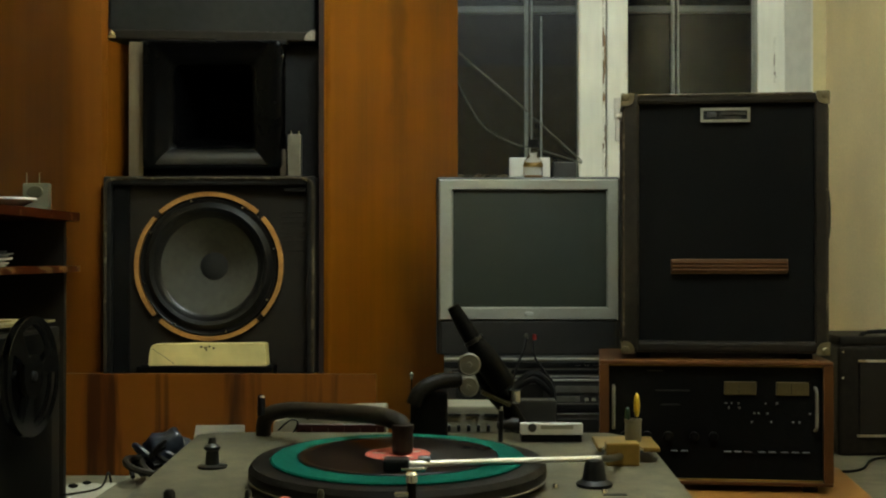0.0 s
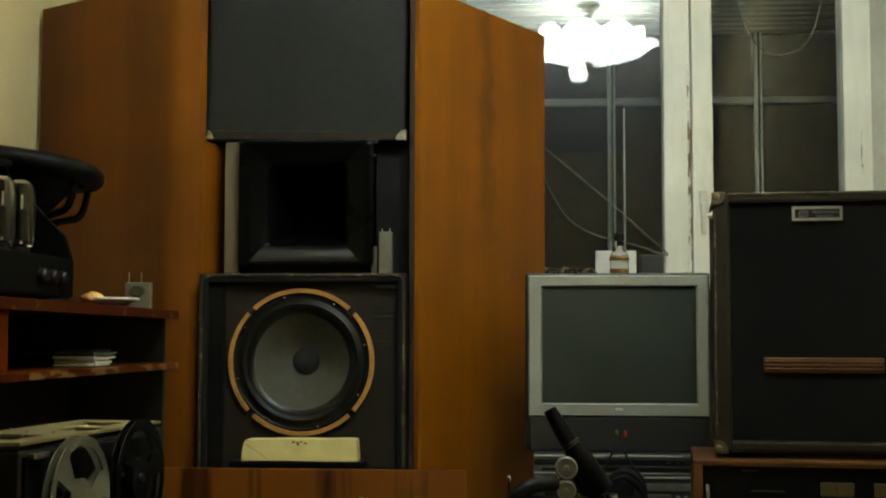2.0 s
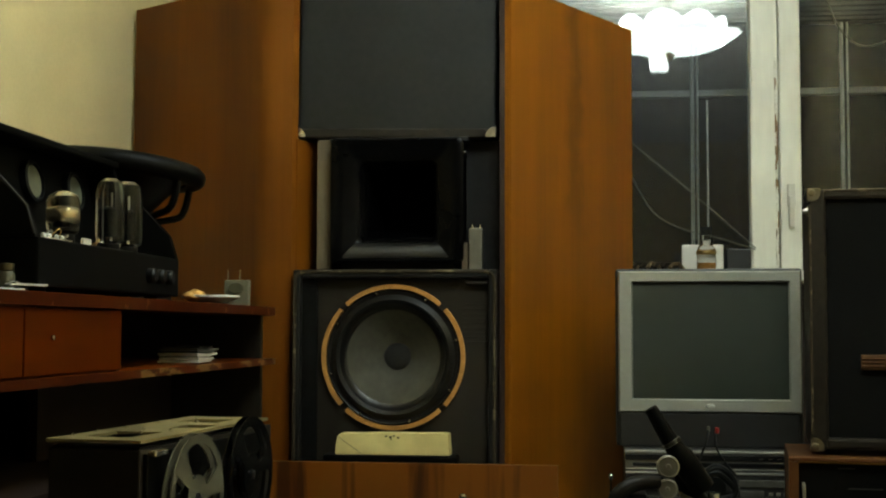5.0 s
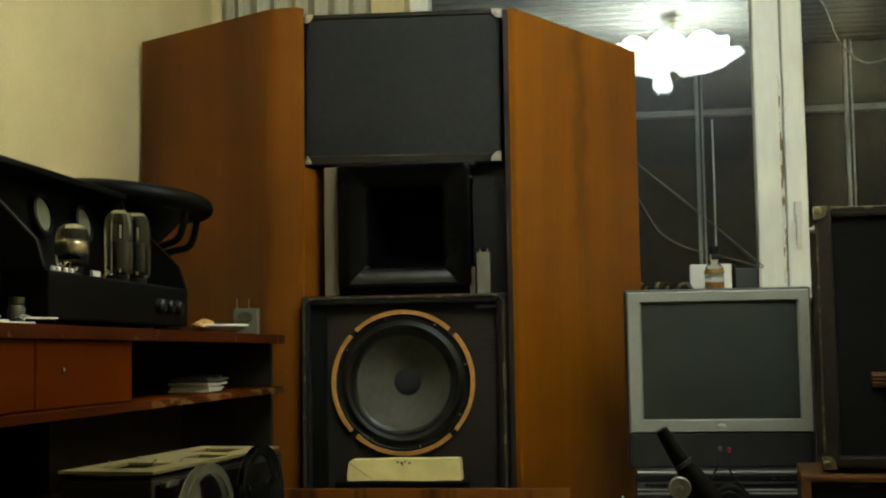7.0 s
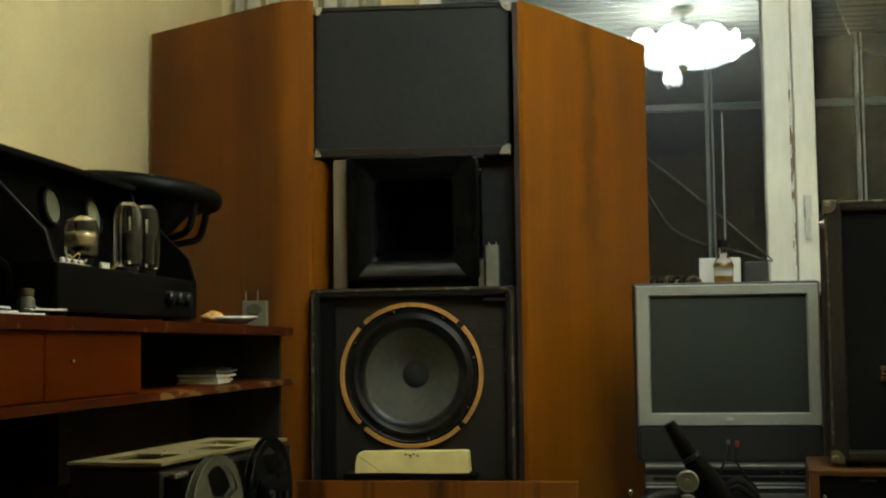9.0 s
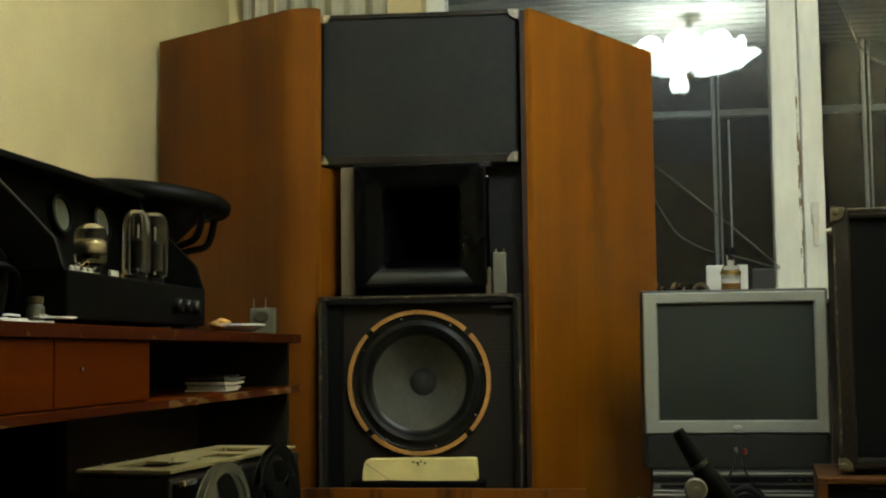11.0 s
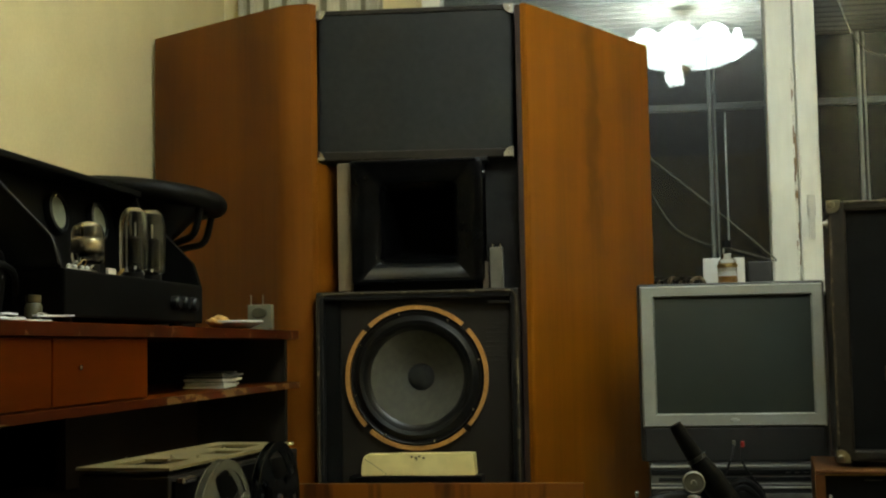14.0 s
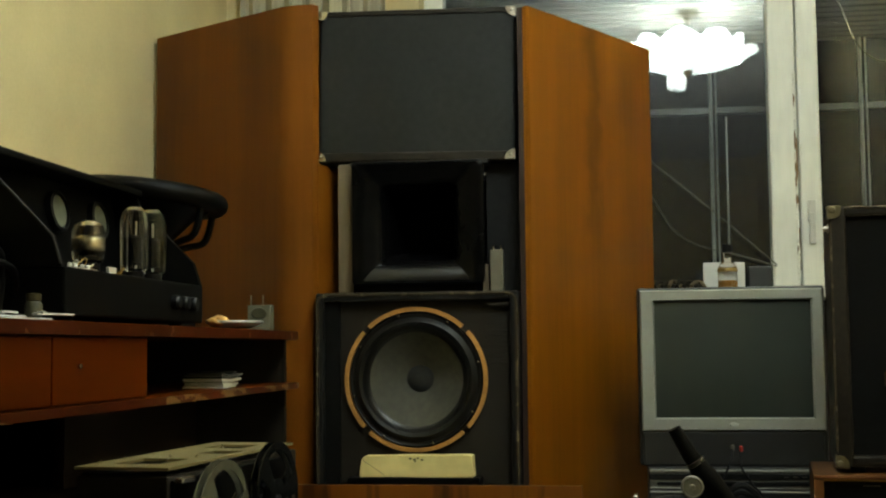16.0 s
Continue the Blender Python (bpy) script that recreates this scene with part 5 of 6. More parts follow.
rad = thing("radio", "grey desk radio with a dark red tuning scale behind the turntable", "radio", (-0.16, 2.0, 0.9))
rb = bm_new()
prism(rb, [(-0.255, 0.9005), (-0.066, 0.9005), (-0.066, 1.022), (-0.115, 1.021), (-0.16, 1.017), (-0.21, 1.008), (-0.255, 0.998)], 1.955, 2.03, "y")
bmesh.ops.bevel(rb, geom=rb.edges[:], offset=0.002, segments=2, affect="EDGES")
part("cabinet", rb, M_GREYPANEL, rad)
bx("scale", (-0.215, -0.068, 1.951, 1.957, 0.965, 0.995), M_DARKRED, rad, "dark red tuning scale", bevel=0.001, seg=1)
for i in range(5):
    bx("scale_mark", (-0.19 + i * 0.027, -0.189 + i * 0.027, 1.949, 1.952, 0.975, 0.988), M_CAN, rad, "pale scale mark")
for i in range(6):
    bx("print_bar", (-0.20 + i * 0.021, -0.194 + i * 0.021, 1.9535, 1.957, 1.002, 1.004), M_BLACK, rad, "small printed bar")
part("loop_wire", tube(bm_new(), [(-0.245, 1.945, 0.985), (-0.225, 1.945, 1.002), (-0.212, 1.945, 0.998), (-0.225, 1.945, 0.975), (-0.245, 1.945, 0.965)], 0.0016, 6), M_BLACK, rad, "thin black wire", smooth=True)

mix = thing("switch_panel", "small grey-white switch panel with two rows of keys", "switch panel", (0.08, 2.0, 0.9))
bx("panel_body", (0.027, 0.130, 1.955, 2.06, 0.9005, 1.0245), M_GREYPANEL, mix, bevel=0.003)
for i in range(3):
    bx("caption_bar", (0.036 + i * 0.031, 0.059 + i * 0.031, 1.952, 1.957, 1.008, 1.0125), M_TVDARK, mix, "dark caption bar")
for i in range(5):
    bx("key", (0.036 + i * 0.0165, 0.042 + i * 0.0165, 1.949, 1.957, 0.983, 0.994), M_BLACK, mix, "dark key", bevel=0.001, seg=1)
bx("back_panel", (0.135, 0.225, 2.05, 2.09, 0.9005, 1.024), M_TVDARK, mix, "second grey panel", bevel=0.002)

sil = thing("silver_box", "small silver instrument with a round dial and black knob", "instrument", (0.2, 1.82, 0.9))
bx("body", (0.152, 0.246, 1.80, 1.86, 0.9005, 1.000), M_BLACK, sil, "black body", bevel=0.003)
bx("face", (0.150, 0.247, 1.795, 1.815, 0.999, 1.0165), M_ARM, sil, "brushed silver cover", bevel=0.002)
turned("dial", [(0, 0.002), (0.006, 0.002), (0.0068, 0)], facing(0.169, 1.795, 1.010), M_TVDARK, sil, "grey dial", 20)
bx("caption_bar", (0.182, 0.232, 1.7935, 1.7965, 1.008, 1.014), M_CAN, sil, "plain lettering bar")
part("knob", lathe(bm_new(), [(0, 0), (0.011, 0), (0.012, 0.01), (0.008, 0.02), (0.006, 0.034), (0, 0.034)], facing(0.149, 1.83, 1.010, pose(0, 0, 0, 0, -90, 0)), 18), M_BLACK, sil, "black knob", smooth=True)
part("stalk", tube(bm_new(), [(0.118, 1.80, 0.901), (0.120, 1.80, 1.00), (0.121, 1.80, 1.036)], 0.004, 8), M_BLACK, sil, "black stalk")
turned("stalk_tip", [(0, 0.010), (0.003, 0.008), (0.003, 0), (0, 0)], Matrix.Translation((0.121, 1.80, 1.034)), M_STEEL, sil, "bright tip", 10)

leads = thing("test_leads", "black test leads with red plug over the player", "cable", (0.23, 2.98, 0.98))
LY = 2.99
part("lead", tube(bm_new(), [(0.205, 3.03, 1.085), (0.20, 3.01, 1.06), (0.18, 3.0, 1.01), (0.17, 3.0, 0.97), (0.165, 3.0, 0.93), (0.16, 3.0, 0.757)], 0.003, 8), M_BLACK, leads, smooth=True)
part("lead", tube(bm_new(), [(0.222, 3.03, 1.083), (0.225, 3.01, 1.04), (0.25, 3.0, 1.0), (0.275, 3.0, 0.95), (0.28, 3.0, 0.757)], 0.003, 8), M_BLACK, leads, smooth=True)
part("coil", tube(bm_new(), [(0.18, 2.985, 0.97), (0.22, 2.98, 1.0), (0.26, 2.985, 0.97), (0.26, 2.985, 0.93), (0.2, 2.98, 0.92), (0.17, 2.985, 0.95), (0.22, 2.98, 0.985), (0.265, 2.985, 0.95)], 0.009, 8), M_BLACK, leads, "bundled black cable", smooth=True)
turned("red_plug", [(0, 0), (0.005, 0.001), (0.0055, 0.014), (0, 0.016)], Matrix.Translation((0.2265, 3.025, 1.077)), M_REDPLUG, leads, "red plug", 12)
turned("grey_plug", [(0, 0), (0.004, 0.001), (0.0045, 0.014), (0, 0.016)], Matrix.Translation((0.206, 3.03, 1.079)), M_CAN, leads, "grey plug", 12)

bun = thing("cable_bundle", "dark blue and black cable bundle beside the turntable", "cable", (-0.45, 1.95, 0.9))
rnd = random.Random(5)
for i in range(14):
    cx, cy, ph, r0 = -0.438 + 0.02 * rnd.uniform(-1, 1), 1.925 + 0.02 * rnd.uniform(-1, 1), rnd.uniform(0, 6.28), rnd.uniform(0.018, 0.032)
    lift_ = rnd.uniform(0.006, 0.026)
    pts = [(cx + r0 * math.cos(ph + 0.7 * k), cy + r0 * math.sin(ph + 0.7 * k) * 0.9, 0.909 + lift_ + 0.0012 * i + lift_ * math.sin(0.7 * k)) for k in range(6 + i % 4)]
    part("cable_loop", tube(bm_new(), pts, 0.0035 + 0.003 * rnd.random(), 8, 5), (M_BLUE, M_RUBBER, M_BLACK, M_HOSE)[i % 4], bun, smooth=True)
sl = bm_new()
bmesh.ops.create_icosphere(sl, subdivisions=4, radius=1.0)
for v in sl.verts:
    k = 1 + 0.34 * noise.noise(v.co * 1.9 + Vector((3, 1, 7))) - 0.22 * abs(noise.noise(v.co * 4.2)) + 0.08 * noise.noise(v.co * 9.0)
    v.co = Vector((-0.430 + 0.045 * v.co.x * k, 1.945 + 0.034 * v.co.y * k, max(0.9012, 0.938 + 0.047 * v.co.z * k)))
part("crumpled_sleeve", sl, M_BLUE, bun, "crumpled dark blue plastic sleeve", smooth=True)
plug = tagged(bx("plug_block", (-0.455, -0.425, 1.94, 1.99, 0.9005, 0.968), M_BLACK, bevel=0.006), "black plug block standing among the cables", "plug")
wc = bm_new()
prism(wc, [(-0.403, 0.901), (-0.306, 0.901), (-0.306, 0.990), (-0.388, 0.989)], 1.975, 1.978, "y")
wcard = tagged(part("white_card", wc, M_PAPER), "white card standing behind the turntable", "card")

# the deck and what stands round it sit on the stand
for t in (tt, rc, cup, hose, mic, rad, mix, sil, bun, plug, wcard):
    t.matrix_basis = Matrix.Translation((-0.019, 0, 0.012)) @ t.matrix_basis

# ---- left cabinet ----
cab = thing("red_cabinet", "worn red-brown varnished cabinet with chipped edges along the wall", "cabinet", (-1.12, 1.7, 0))
bx("top_board", (XL + 0.01, -0.800, 0.6, 2.632, 1.363, 1.383), M_RED, cab, bevel=0.003)
bx("top_edge", (-0.8005, -0.797, 0.6, 2.632, 1.364, 1.382), M_EDGE, cab, "chipped top edge")
bx("lower_board", (XL + 0.01, -0.800, 0.6, 2.632, 1.252, 1.266), M_RED, cab, bevel=0.003)
bx("lower_edge", (-0.8005, -0.796, 0.6, 1.70, 1.2525, 1.2655), M_EDGE2, cab, "chipped lower edge")
bx("lower_edge", (-0.8005, -0.796, 1.70, 2.632, 1.2525, 1.2655), M_EDGE3, cab, "lower edge chipped to bare wood")
bx("side_panel", (XL + 0.01, -0.822, 2.600, 2.618, 0.0, 1.363), M_BAFFLE, cab, "dark brown end panel")
bx("side_panel", (XL + 0.01, -0.822, 0.62, 0.638, 0.0, 1.363), M_DARKWOOD, cab)
bx("divider", (XL + 0.01, -0.812, 1.705, 1.72, 1.266, 1.363), M_DARKWOOD, cab)
bx("back_panel", (XL + 0.004, XL + 0.012, 0.62, 2.618, 0.0, 1.363), M_DARKWOOD, cab)
for y0, y1 in ((0.64, 1.357), (1.361, 1.704)):
    dr = bx("drawer_front", (-0.818, -0.803, y0, y1, 1.268, 1.3615), M_RED, cab, "plain red-brown drawer front", bevel=0.002)
    turned("drawer_knob", [(0, 0.006), (0.004, 0.004), (0.003, 0)], facing(-0.803, (y0 + y1) / 2 if y0 < 1 else 1.443, 1.320, RIGHT), M_CHROME, dr, "tiny metal knob", 10)
bx("lower_door", (-1.05, -1.03, 1.9, 2.6, 0.2, 1.252), M_DARKWOOD, cab, "dark recessed lower door")
bx("lower_shelf", (XL + 0.01, -0.83, 0.64, 2.6, 1.08, 1.10), M_DARKWOOD, cab, "dark lower shelf")

rp = random.Random(2)


def magazine(w, d, h, sag):
    """A thin booklet whose free edge curls up a little."""
    bm = bm_new()
    lo = [[bm.verts.new((-w + w * i / 6, d * j / 6, sag * (abs(j - 3) / 3) ** 2)) for j in range(7)] for i in range(7)]
    hi = [[bm.verts.new((v.co.x, v.co.y, v.co.z + h)) for v in r] for r in lo]
    for i in range(6):
        for j in range(6):
            bm.faces.new((lo[i][j], lo[i][j + 1], lo[i + 1][j + 1], lo[i + 1][j]))
            bm.faces.new((hi[i][j], hi[i + 1][j], hi[i + 1][j + 1], hi[i][j + 1]))
        bm.faces.new((lo[i][0], lo[i + 1][0], hi[i + 1][0], hi[i][0]))
        bm.faces.new((lo[i][6], hi[i][6], hi[i + 1][6], lo[i + 1][6]))
        bm.faces.new((lo[0][i], hi[0][i], hi[0][i + 1], lo[0][i + 1]))
        bm.faces.new((lo[6][i], lo[6][i + 1], hi[6][i + 1], hi[6][i]))
    bmesh.ops.recalc_face_normals(bm, faces=bm.faces[:])
    return bm


z_ = 1.2665
for i, (h, sag, mt) in enumerate(((0.0035, 0.0, M_PAPER), (0.0045, 0.001, M_PAPER), (0.0030, 0.0015, M_GREYPANEL), (0.0045, 0.002, M_PAPER), (0.0025, 0.003, M_TVDARK), (0.0030, 0.004, M_DIMSILVER), (0.0022, 0.006, M_TVDARK))):
    mg = magazine(0.070 + 0.012 * rp.random(), 0.105 + 0.012 * rp.random(), h, sag)
    bmesh.ops.transform(mg, matrix=Matrix.Translation((-0.832 - 0.008 * rp.random(), 2.185 + 0.012 * rp.random(), z_)) @ pose(0, 0, 0, 0, 0, rp.uniform(-5, 7)), verts=mg.verts[:])
    tagged(part("magazine", mg, mt), "thin curled magazine in a stack on the open shelf", "magazine", "stack of magazines")
    z_ += h + 0.0004

# black valve amplifier with meters
amp = thing("valve_amplifier", "black valve amplifier with sloping sides and round meters", "amplifier", (-0.95, 1.78, 1.383))
bx("chassis", (-1.12, -0.832, 1.500, 2.10, 1.392, 1.462), M_MATBLACK, amp, bevel=0.004)
for y in (1.56, 2.03):
    for x in (-1.08, -0.86):
        turned("foot", [(0, 0), (0.012, 0), (0.012, 0.010), (0, 0.010)], Matrix.Translation((x, y, 1.3832)), M_RUBBER, amp, "", 12)
part("meter_panel", prism(bm_new(), [(-1.115, 1.46), (-0.985, 1.46), (-1.012, 1.633), (-1.115, 1.633)], 1.46, 2.095, "y"), M_MATBLACK, amp, "black sloping meter panel")
for y in (1.497, 2.093):
    part("side_cheek", prism(bm_new(), [(-1.12, 1.462), (-0.836, 1.462), (-0.85, 1.505), (-0.955, 1.612), (-0.962, 1.634), (-1.12, 1.634)], y, y + 0.012, "y"), M_MATBLACK, amp, "black sloping cheek")
bx("hood", (-1.12, -0.955, 1.45, 2.107, 1.634, 1.646), M_MATBLACK, amp, "black hood over the meters", bevel=0.003)
for y in (1.83, 2.00):
    mm = turned("meter", [(0.036, -0.004), (0.036, 0.010), (0.031, 0.012), (0.030, 0.007), (0, 0.007)], facing(-1.002, y, 1.578, pose(0, 0, 0, 0, 81, 0)), M_BLACK, amp, "round panel meter", 32)
    turned("dial", [(0, 0.0072), (0.027, 0.0072), (0.027, 0.0080), (0, 0.0080)], facing(-1.002, y, 1.578, pose(0, 0, 0, 0, 81, 0)), M_DIAL, mm, "dim meter dial", 28)


def valve(x, y, r, h, metal_top=False):
    v = turned("valve", [(r * 0.6, 0.016), (r * 0.95, 0.022), (r, 0.035), (r, h * 0.8), (r * 0.85, h * 0.93), (r * 0.45, h), (0, h * 1.005)], Matrix.Translation((x, y, 1.462)), M_BULB, amp, "glass valve", 24)
    v.visible_shadow = False
    turned("valve_base", [(0, 0), (r * 0.7, 0), (r * 0.7, 0.018), (0, 0.018)], Matrix.Translation((x, y, 1.462)), M_RUBBER, v, "dark valve base", 18)
    turned("anode", [(0, 0.03), (r * 0.38, 0.03), (r * 0.38, h * 0.58), (r * 0.2, h * 0.62), (0, h * 0.62)], Matrix.Translation((x, y, 1.462)), M_MATBLACK, v, "dark anode", 20)
    if metal_top:
        turned("getter", [(r * 0.30, h * 0.40), (r * 0.80, h * 0.46), (r * 0.90, h * 0.56), (r * 0.80, h * 0.66), (r * 0.45, h * 0.71), (0, h * 0.72)], Matrix.Translation((x, y, 1.462)), M_SHINE, v, "mirror getter flash", 24)
        turned("top_getter", [(r * 0.78, h * 0.90), (r * 0.60, h * 0.955), (r * 0.36, h * 0.985), (0, h * 0.99)], Matrix.Translation((x, y, 1.462)), M_SHINE, v, "mirror getter flash", 24)
    else:
        turned("getter", [(r * 0.66, h * 0.945), (r * 0.40, h * 0.985), (0, h * 0.99)], Matrix.Translation((x, y, 1.462)), M_SHINE, v, "mirror getter flash", 24)
        for q in (-1, 1):
            part("support_rod", tube(bm_new(), [(x - 0.2 * r, y + q * 0.62 * r, 1.482), (x - 0.2 * r, y + q * 0.62 * r, 1.462 + h * 0.8)], 0.0009, 6, 1), M_CHROME, v, "thin support rod")
    return v


valve(-0.90, 1.93, 0.025, 0.132)
valve(-0.905, 2.025, 0.027, 0.137)
valve(-0.885, 1.70, 0.026, 0.085, True)
for y in (1.58, 1.60, 1.625, 1.645):
    turned("terminal", [(0.004, 0), (0.004, 0.010), (0.002, 0.011), (0, 0.012)], Matrix.Translation((-0.862, y, 1.462)), M_ARM, amp, "bright terminal", 8)
bx("terminal_strip", (-0.868, -0.852, 1.57, 1.66, 1.4622, 1.4662), M_CHROME, amp, "metal terminal strip")
bx("white_tag", (-0.840, -0.836, 1.665, 1.695, 1.4622, 1.471), M_PAPER, amp, "small white tag")
for y in (1.94, 1.985, 2.03):
    turned("control_knob", [(0.013, 0), (0.013, 0.010), (0.010, 0.014), (0, 0.014)], facing(-0.832, y, 1.425, RIGHT), M_BLACK, amp, "black knob", 18)

part("cheek_edge", tube(bm_new(), [(-0.838, 1.4965, 1.466), (-0.850, 1.4965, 1.506), (-0.955, 1.4965, 1.612)], 0.0020, 8, 1), M_BAFFLE, amp, "brown worn edge of the cheek", smooth=True)
for k_, (y, z, r) in enumerate(((1.60, 1.470, 0.008), (1.63, 1.472, 0.011), (1.66, 1.468, 0.007), (1.785, 1.470, 0.007))):
    part("wire_loop", tube(bm_new(), [(-0.868, y + r * math.cos(0.3 + k_), 1.4632), (-0.862, y + r, z + 0.006), (-0.860, y, z + r), (-0.866, y - r, z), (-0.872, y - r * 1.3, 1.4632)], 0.0009, 6, 5), (M_CAN, M_PIVOT)[k_ % 2], amp, "thin bare wire", smooth=True)
amp.matrix_basis = Matrix.Translation((0, -0.04, 0)) @ amp.matrix_basis
tagged(bx("transformer_box", (-1.16, -0.94, 2.085, 2.34, 1.3832, 1.508), M_BLACK, bevel=0.01), "black transformer box behind the valve amplifier", "transformer")
drv2 = thing("loose_driver", "loose black loudspeaker driver lying face up on a transformer", "speaker driver", (-1.045, 2.24, 1.508))
DM = Matrix.Translation((-1.035, 2.24, 1.508)) @ Matrix.Diagonal((0.945, 0.945, 0.94, 1)) @ pose(0, 0, 0, -3, 5, 0)
turned("magnet", [(0, 0.0), (0.065, 0.0), (0.068, 0.004), (0.068, 0.042), (0.06, 0.048), (0, 0.048)], DM, M_BLACK, drv2, "black magnet", 32)
turned("rim", [(0.14, 0.140), (0.160, 0.134), (0.172, 0.137), (0.180, 0.146), (0.182, 0.157), (0.178, 0.168), (0.168, 0.176), (0.150, 0.180), (0.12, 0.180), (0.06, 0.160), (0, 0.150)], DM, M_MATBLACK, drv2, "black rim and cone", 48)
turned("cone_back", [(0.148, 0.150), (0.125, 0.135), (0.085, 0.085), (0.05, 0.046)], DM, M_MATBLACK, drv2, "black cone from behind", 40)
for q in range(6):
    a = 2 * math.pi * q / 6 - 0.35
    d = Vector((math.cos(a), math.sin(a), 0))
    part("basket_leg", tube(bm_new(), [DM @ (d * 0.060 + Vector((0, 0, 0.044))), DM @ (d * 0.11 + Vector((0, 0, 0.062))), DM @ (d * 0.150 + Vector((0, 0, 0.082))), DM @ (d * 0.160 + Vector((0, 0, 0.150)))], 0.0075, 8, 4), M_MATBLACK, drv2, smooth=True)

pla2 = thing("plate", "white china plate with a piece of bread", "plate", (-0.86, 2.34, 1.383))
turned("dish", [(0, 0.003), (0.035, 0.003), (0.05, 0.010), (0.058, 0.0135), (0.0595, 0.0145), (0.0595, 0.0185), (0.05, 0.0135), (0.034, 0.006), (0, 0.006)], Matrix.Translation((-0.858, 2.34, 1.3835)), M_CHINA, pla2, "", 40)
bd = bm_new()
bmesh.ops.create_icosphere(bd, subdivisions=3, radius=1.0)
for v in bd.verts:
    v.co = Vector((-0.882 + 0.022 * v.co.x, 2.305 + 0.024 * v.co.y, 1.400 + 0.011 * v.co.z)) + 0.006 * noise.noise_vector(v.co * 1.7) + 0.002 * noise.noise_vector(v.co * 6)
tagged(part("bread_piece", bd, M_BREAD, smooth=True), "small golden piece of bread on the plate", "bread")

clk = thing("clear_box", "small cloudy plastic box with an olive disc and two prongs", "relay", (-0.848, 2.5, 1.383))
bx("body", (-0.876, -0.822, 2.49, 2.515, 1.3835, 1.440), M_TRANSL, clk, bevel=0.003)
turned("disc", [(0, 0.003), (0.016, 0.003), (0.018, 0.0)], facing(-0.849, 2.49, 1.422) @ Matrix.Diagonal((1, 0.7, 1, 1)), M_OLIVE, clk, "olive disc", 24)
for x in (-0.870, -0.843):
    part("prong", tube(bm_new(), [(x, 2.50, 1.438), (x, 2.50, 1.462)], 0.0012, 6, 1), M_CAN, clk, "thin prong")

# small things at the near end of the cabinet top
jar = thing("small_jar", "small glass jar with a metal lid on the cabinet", "jar", (-0.85, 1.40, 1.383))
turned("glass", [(0, 0), (0.011, 0), (0.012, 0.003), (0.012, 0.022), (0.009, 0.027), (0, 0.027)], Matrix.Translation((-0.85, 1.40, 1.3835)), M_OLIVE, jar, "", 18)
turned("lid", [(0.009, 0.027), (0.0105, 0.028), (0.0105, 0.037), (0, 0.038)], Matrix.Translation((-0.85, 1.40, 1.3835)), M_OLDBRASS, jar, "dull metal lid", 18)
for i, (x, y, a, l) in enumerate(((-0.84, 1.36, 75, 0.09), (-0.86, 1.33, 88, 0.11), (-0.83, 1.42, 70, 0.07), (-0.87, 1.28, 95, 0.08))):
    tagged(bx("steel_strip", (-l / 2, l / 2, -0.006, 0.006, 0, 0.0032), M_ARM, bevel=0.0008, seg=1, m=Matrix.Translation((x, y, 1.3835 + 0.0036 * (i % 3))) @ pose(0, 0, 0, 0, 0, a)), "bright steel strip lying on the cabinet", "metal strip", "loose steel strips")
for i in range(9):
    l, a = 0.018 + 0.03 * rp.random(), rp.uniform(20, 160)
    tagged(part("steel_bit", tube(bm_new(), [(-l / 2, 0, 0), (0, 0.003 * rp.random(), 0.002 * rp.random()), (l / 2, 0, 0)], 0.0018, 6, 3), M_CAN if i % 2 else M_ARM, smooth=True), "small steel offcut lying on the cabinet", "metal scrap", "steel offcuts").matrix_basis = Matrix.Translation((-0.835 - 0.05 * rp.random(), 1.27 + 0.17 * rp.random(), 1.386 + 0.004 * (i % 3))) @ pose(0, 0, 0, 0, 0, a)
dev = thing("black_instrument", "black bench instrument with a bright rail on the cabinet", "instrument", (-1.0, 1.28, 1.383))
bx("body", (-1.12, -0.93, 1.12, 1.44, 1.3835, 1.52), M_BLACK, dev, bevel=0.006)
bx("panel", (-0.931, -0.926, 1.14, 1.43, 1.40, 1.51), M_VINYL, dev, "dark panel", bevel=0.002)
bx("rail", (-0.927, -0.921, 1.2, 1.425, 1.462, 1.467), M_CHROME, dev, "bright rail", bevel=0.001)
for y in (1.30, 1.37, 1.41):
    turned("knob", [(0.014, 0), (0.014, 0.014), (0.011, 0.018), (0, 0.018)], facing(-0.926, y, 1.435, RIGHT), M_RUBBER, dev, "black knob", 18)

for i, (z, y0, r) in enumerate(((1.475, 1.36, 0.0045), (1.492, 1.33, 0.004), (1.452, 1.40, 0.005))):
    tagged(part("black_cable", tube(bm_new(), [(-0.93, y0 - 0.12, z - 0.01), (-0.905, y0 - 0.04, z + 0.012), (-0.895, y0 + 0.02, z + 0.008), (-0.905, y0 + 0.06, z - 0.02), (-0.915, y0 + 0.065, 1.3885)], r, 8, 6), M_GLOSS, smooth=True), "glossy black cable looped beside the bench instrument", "cable", "cables by the instrument")

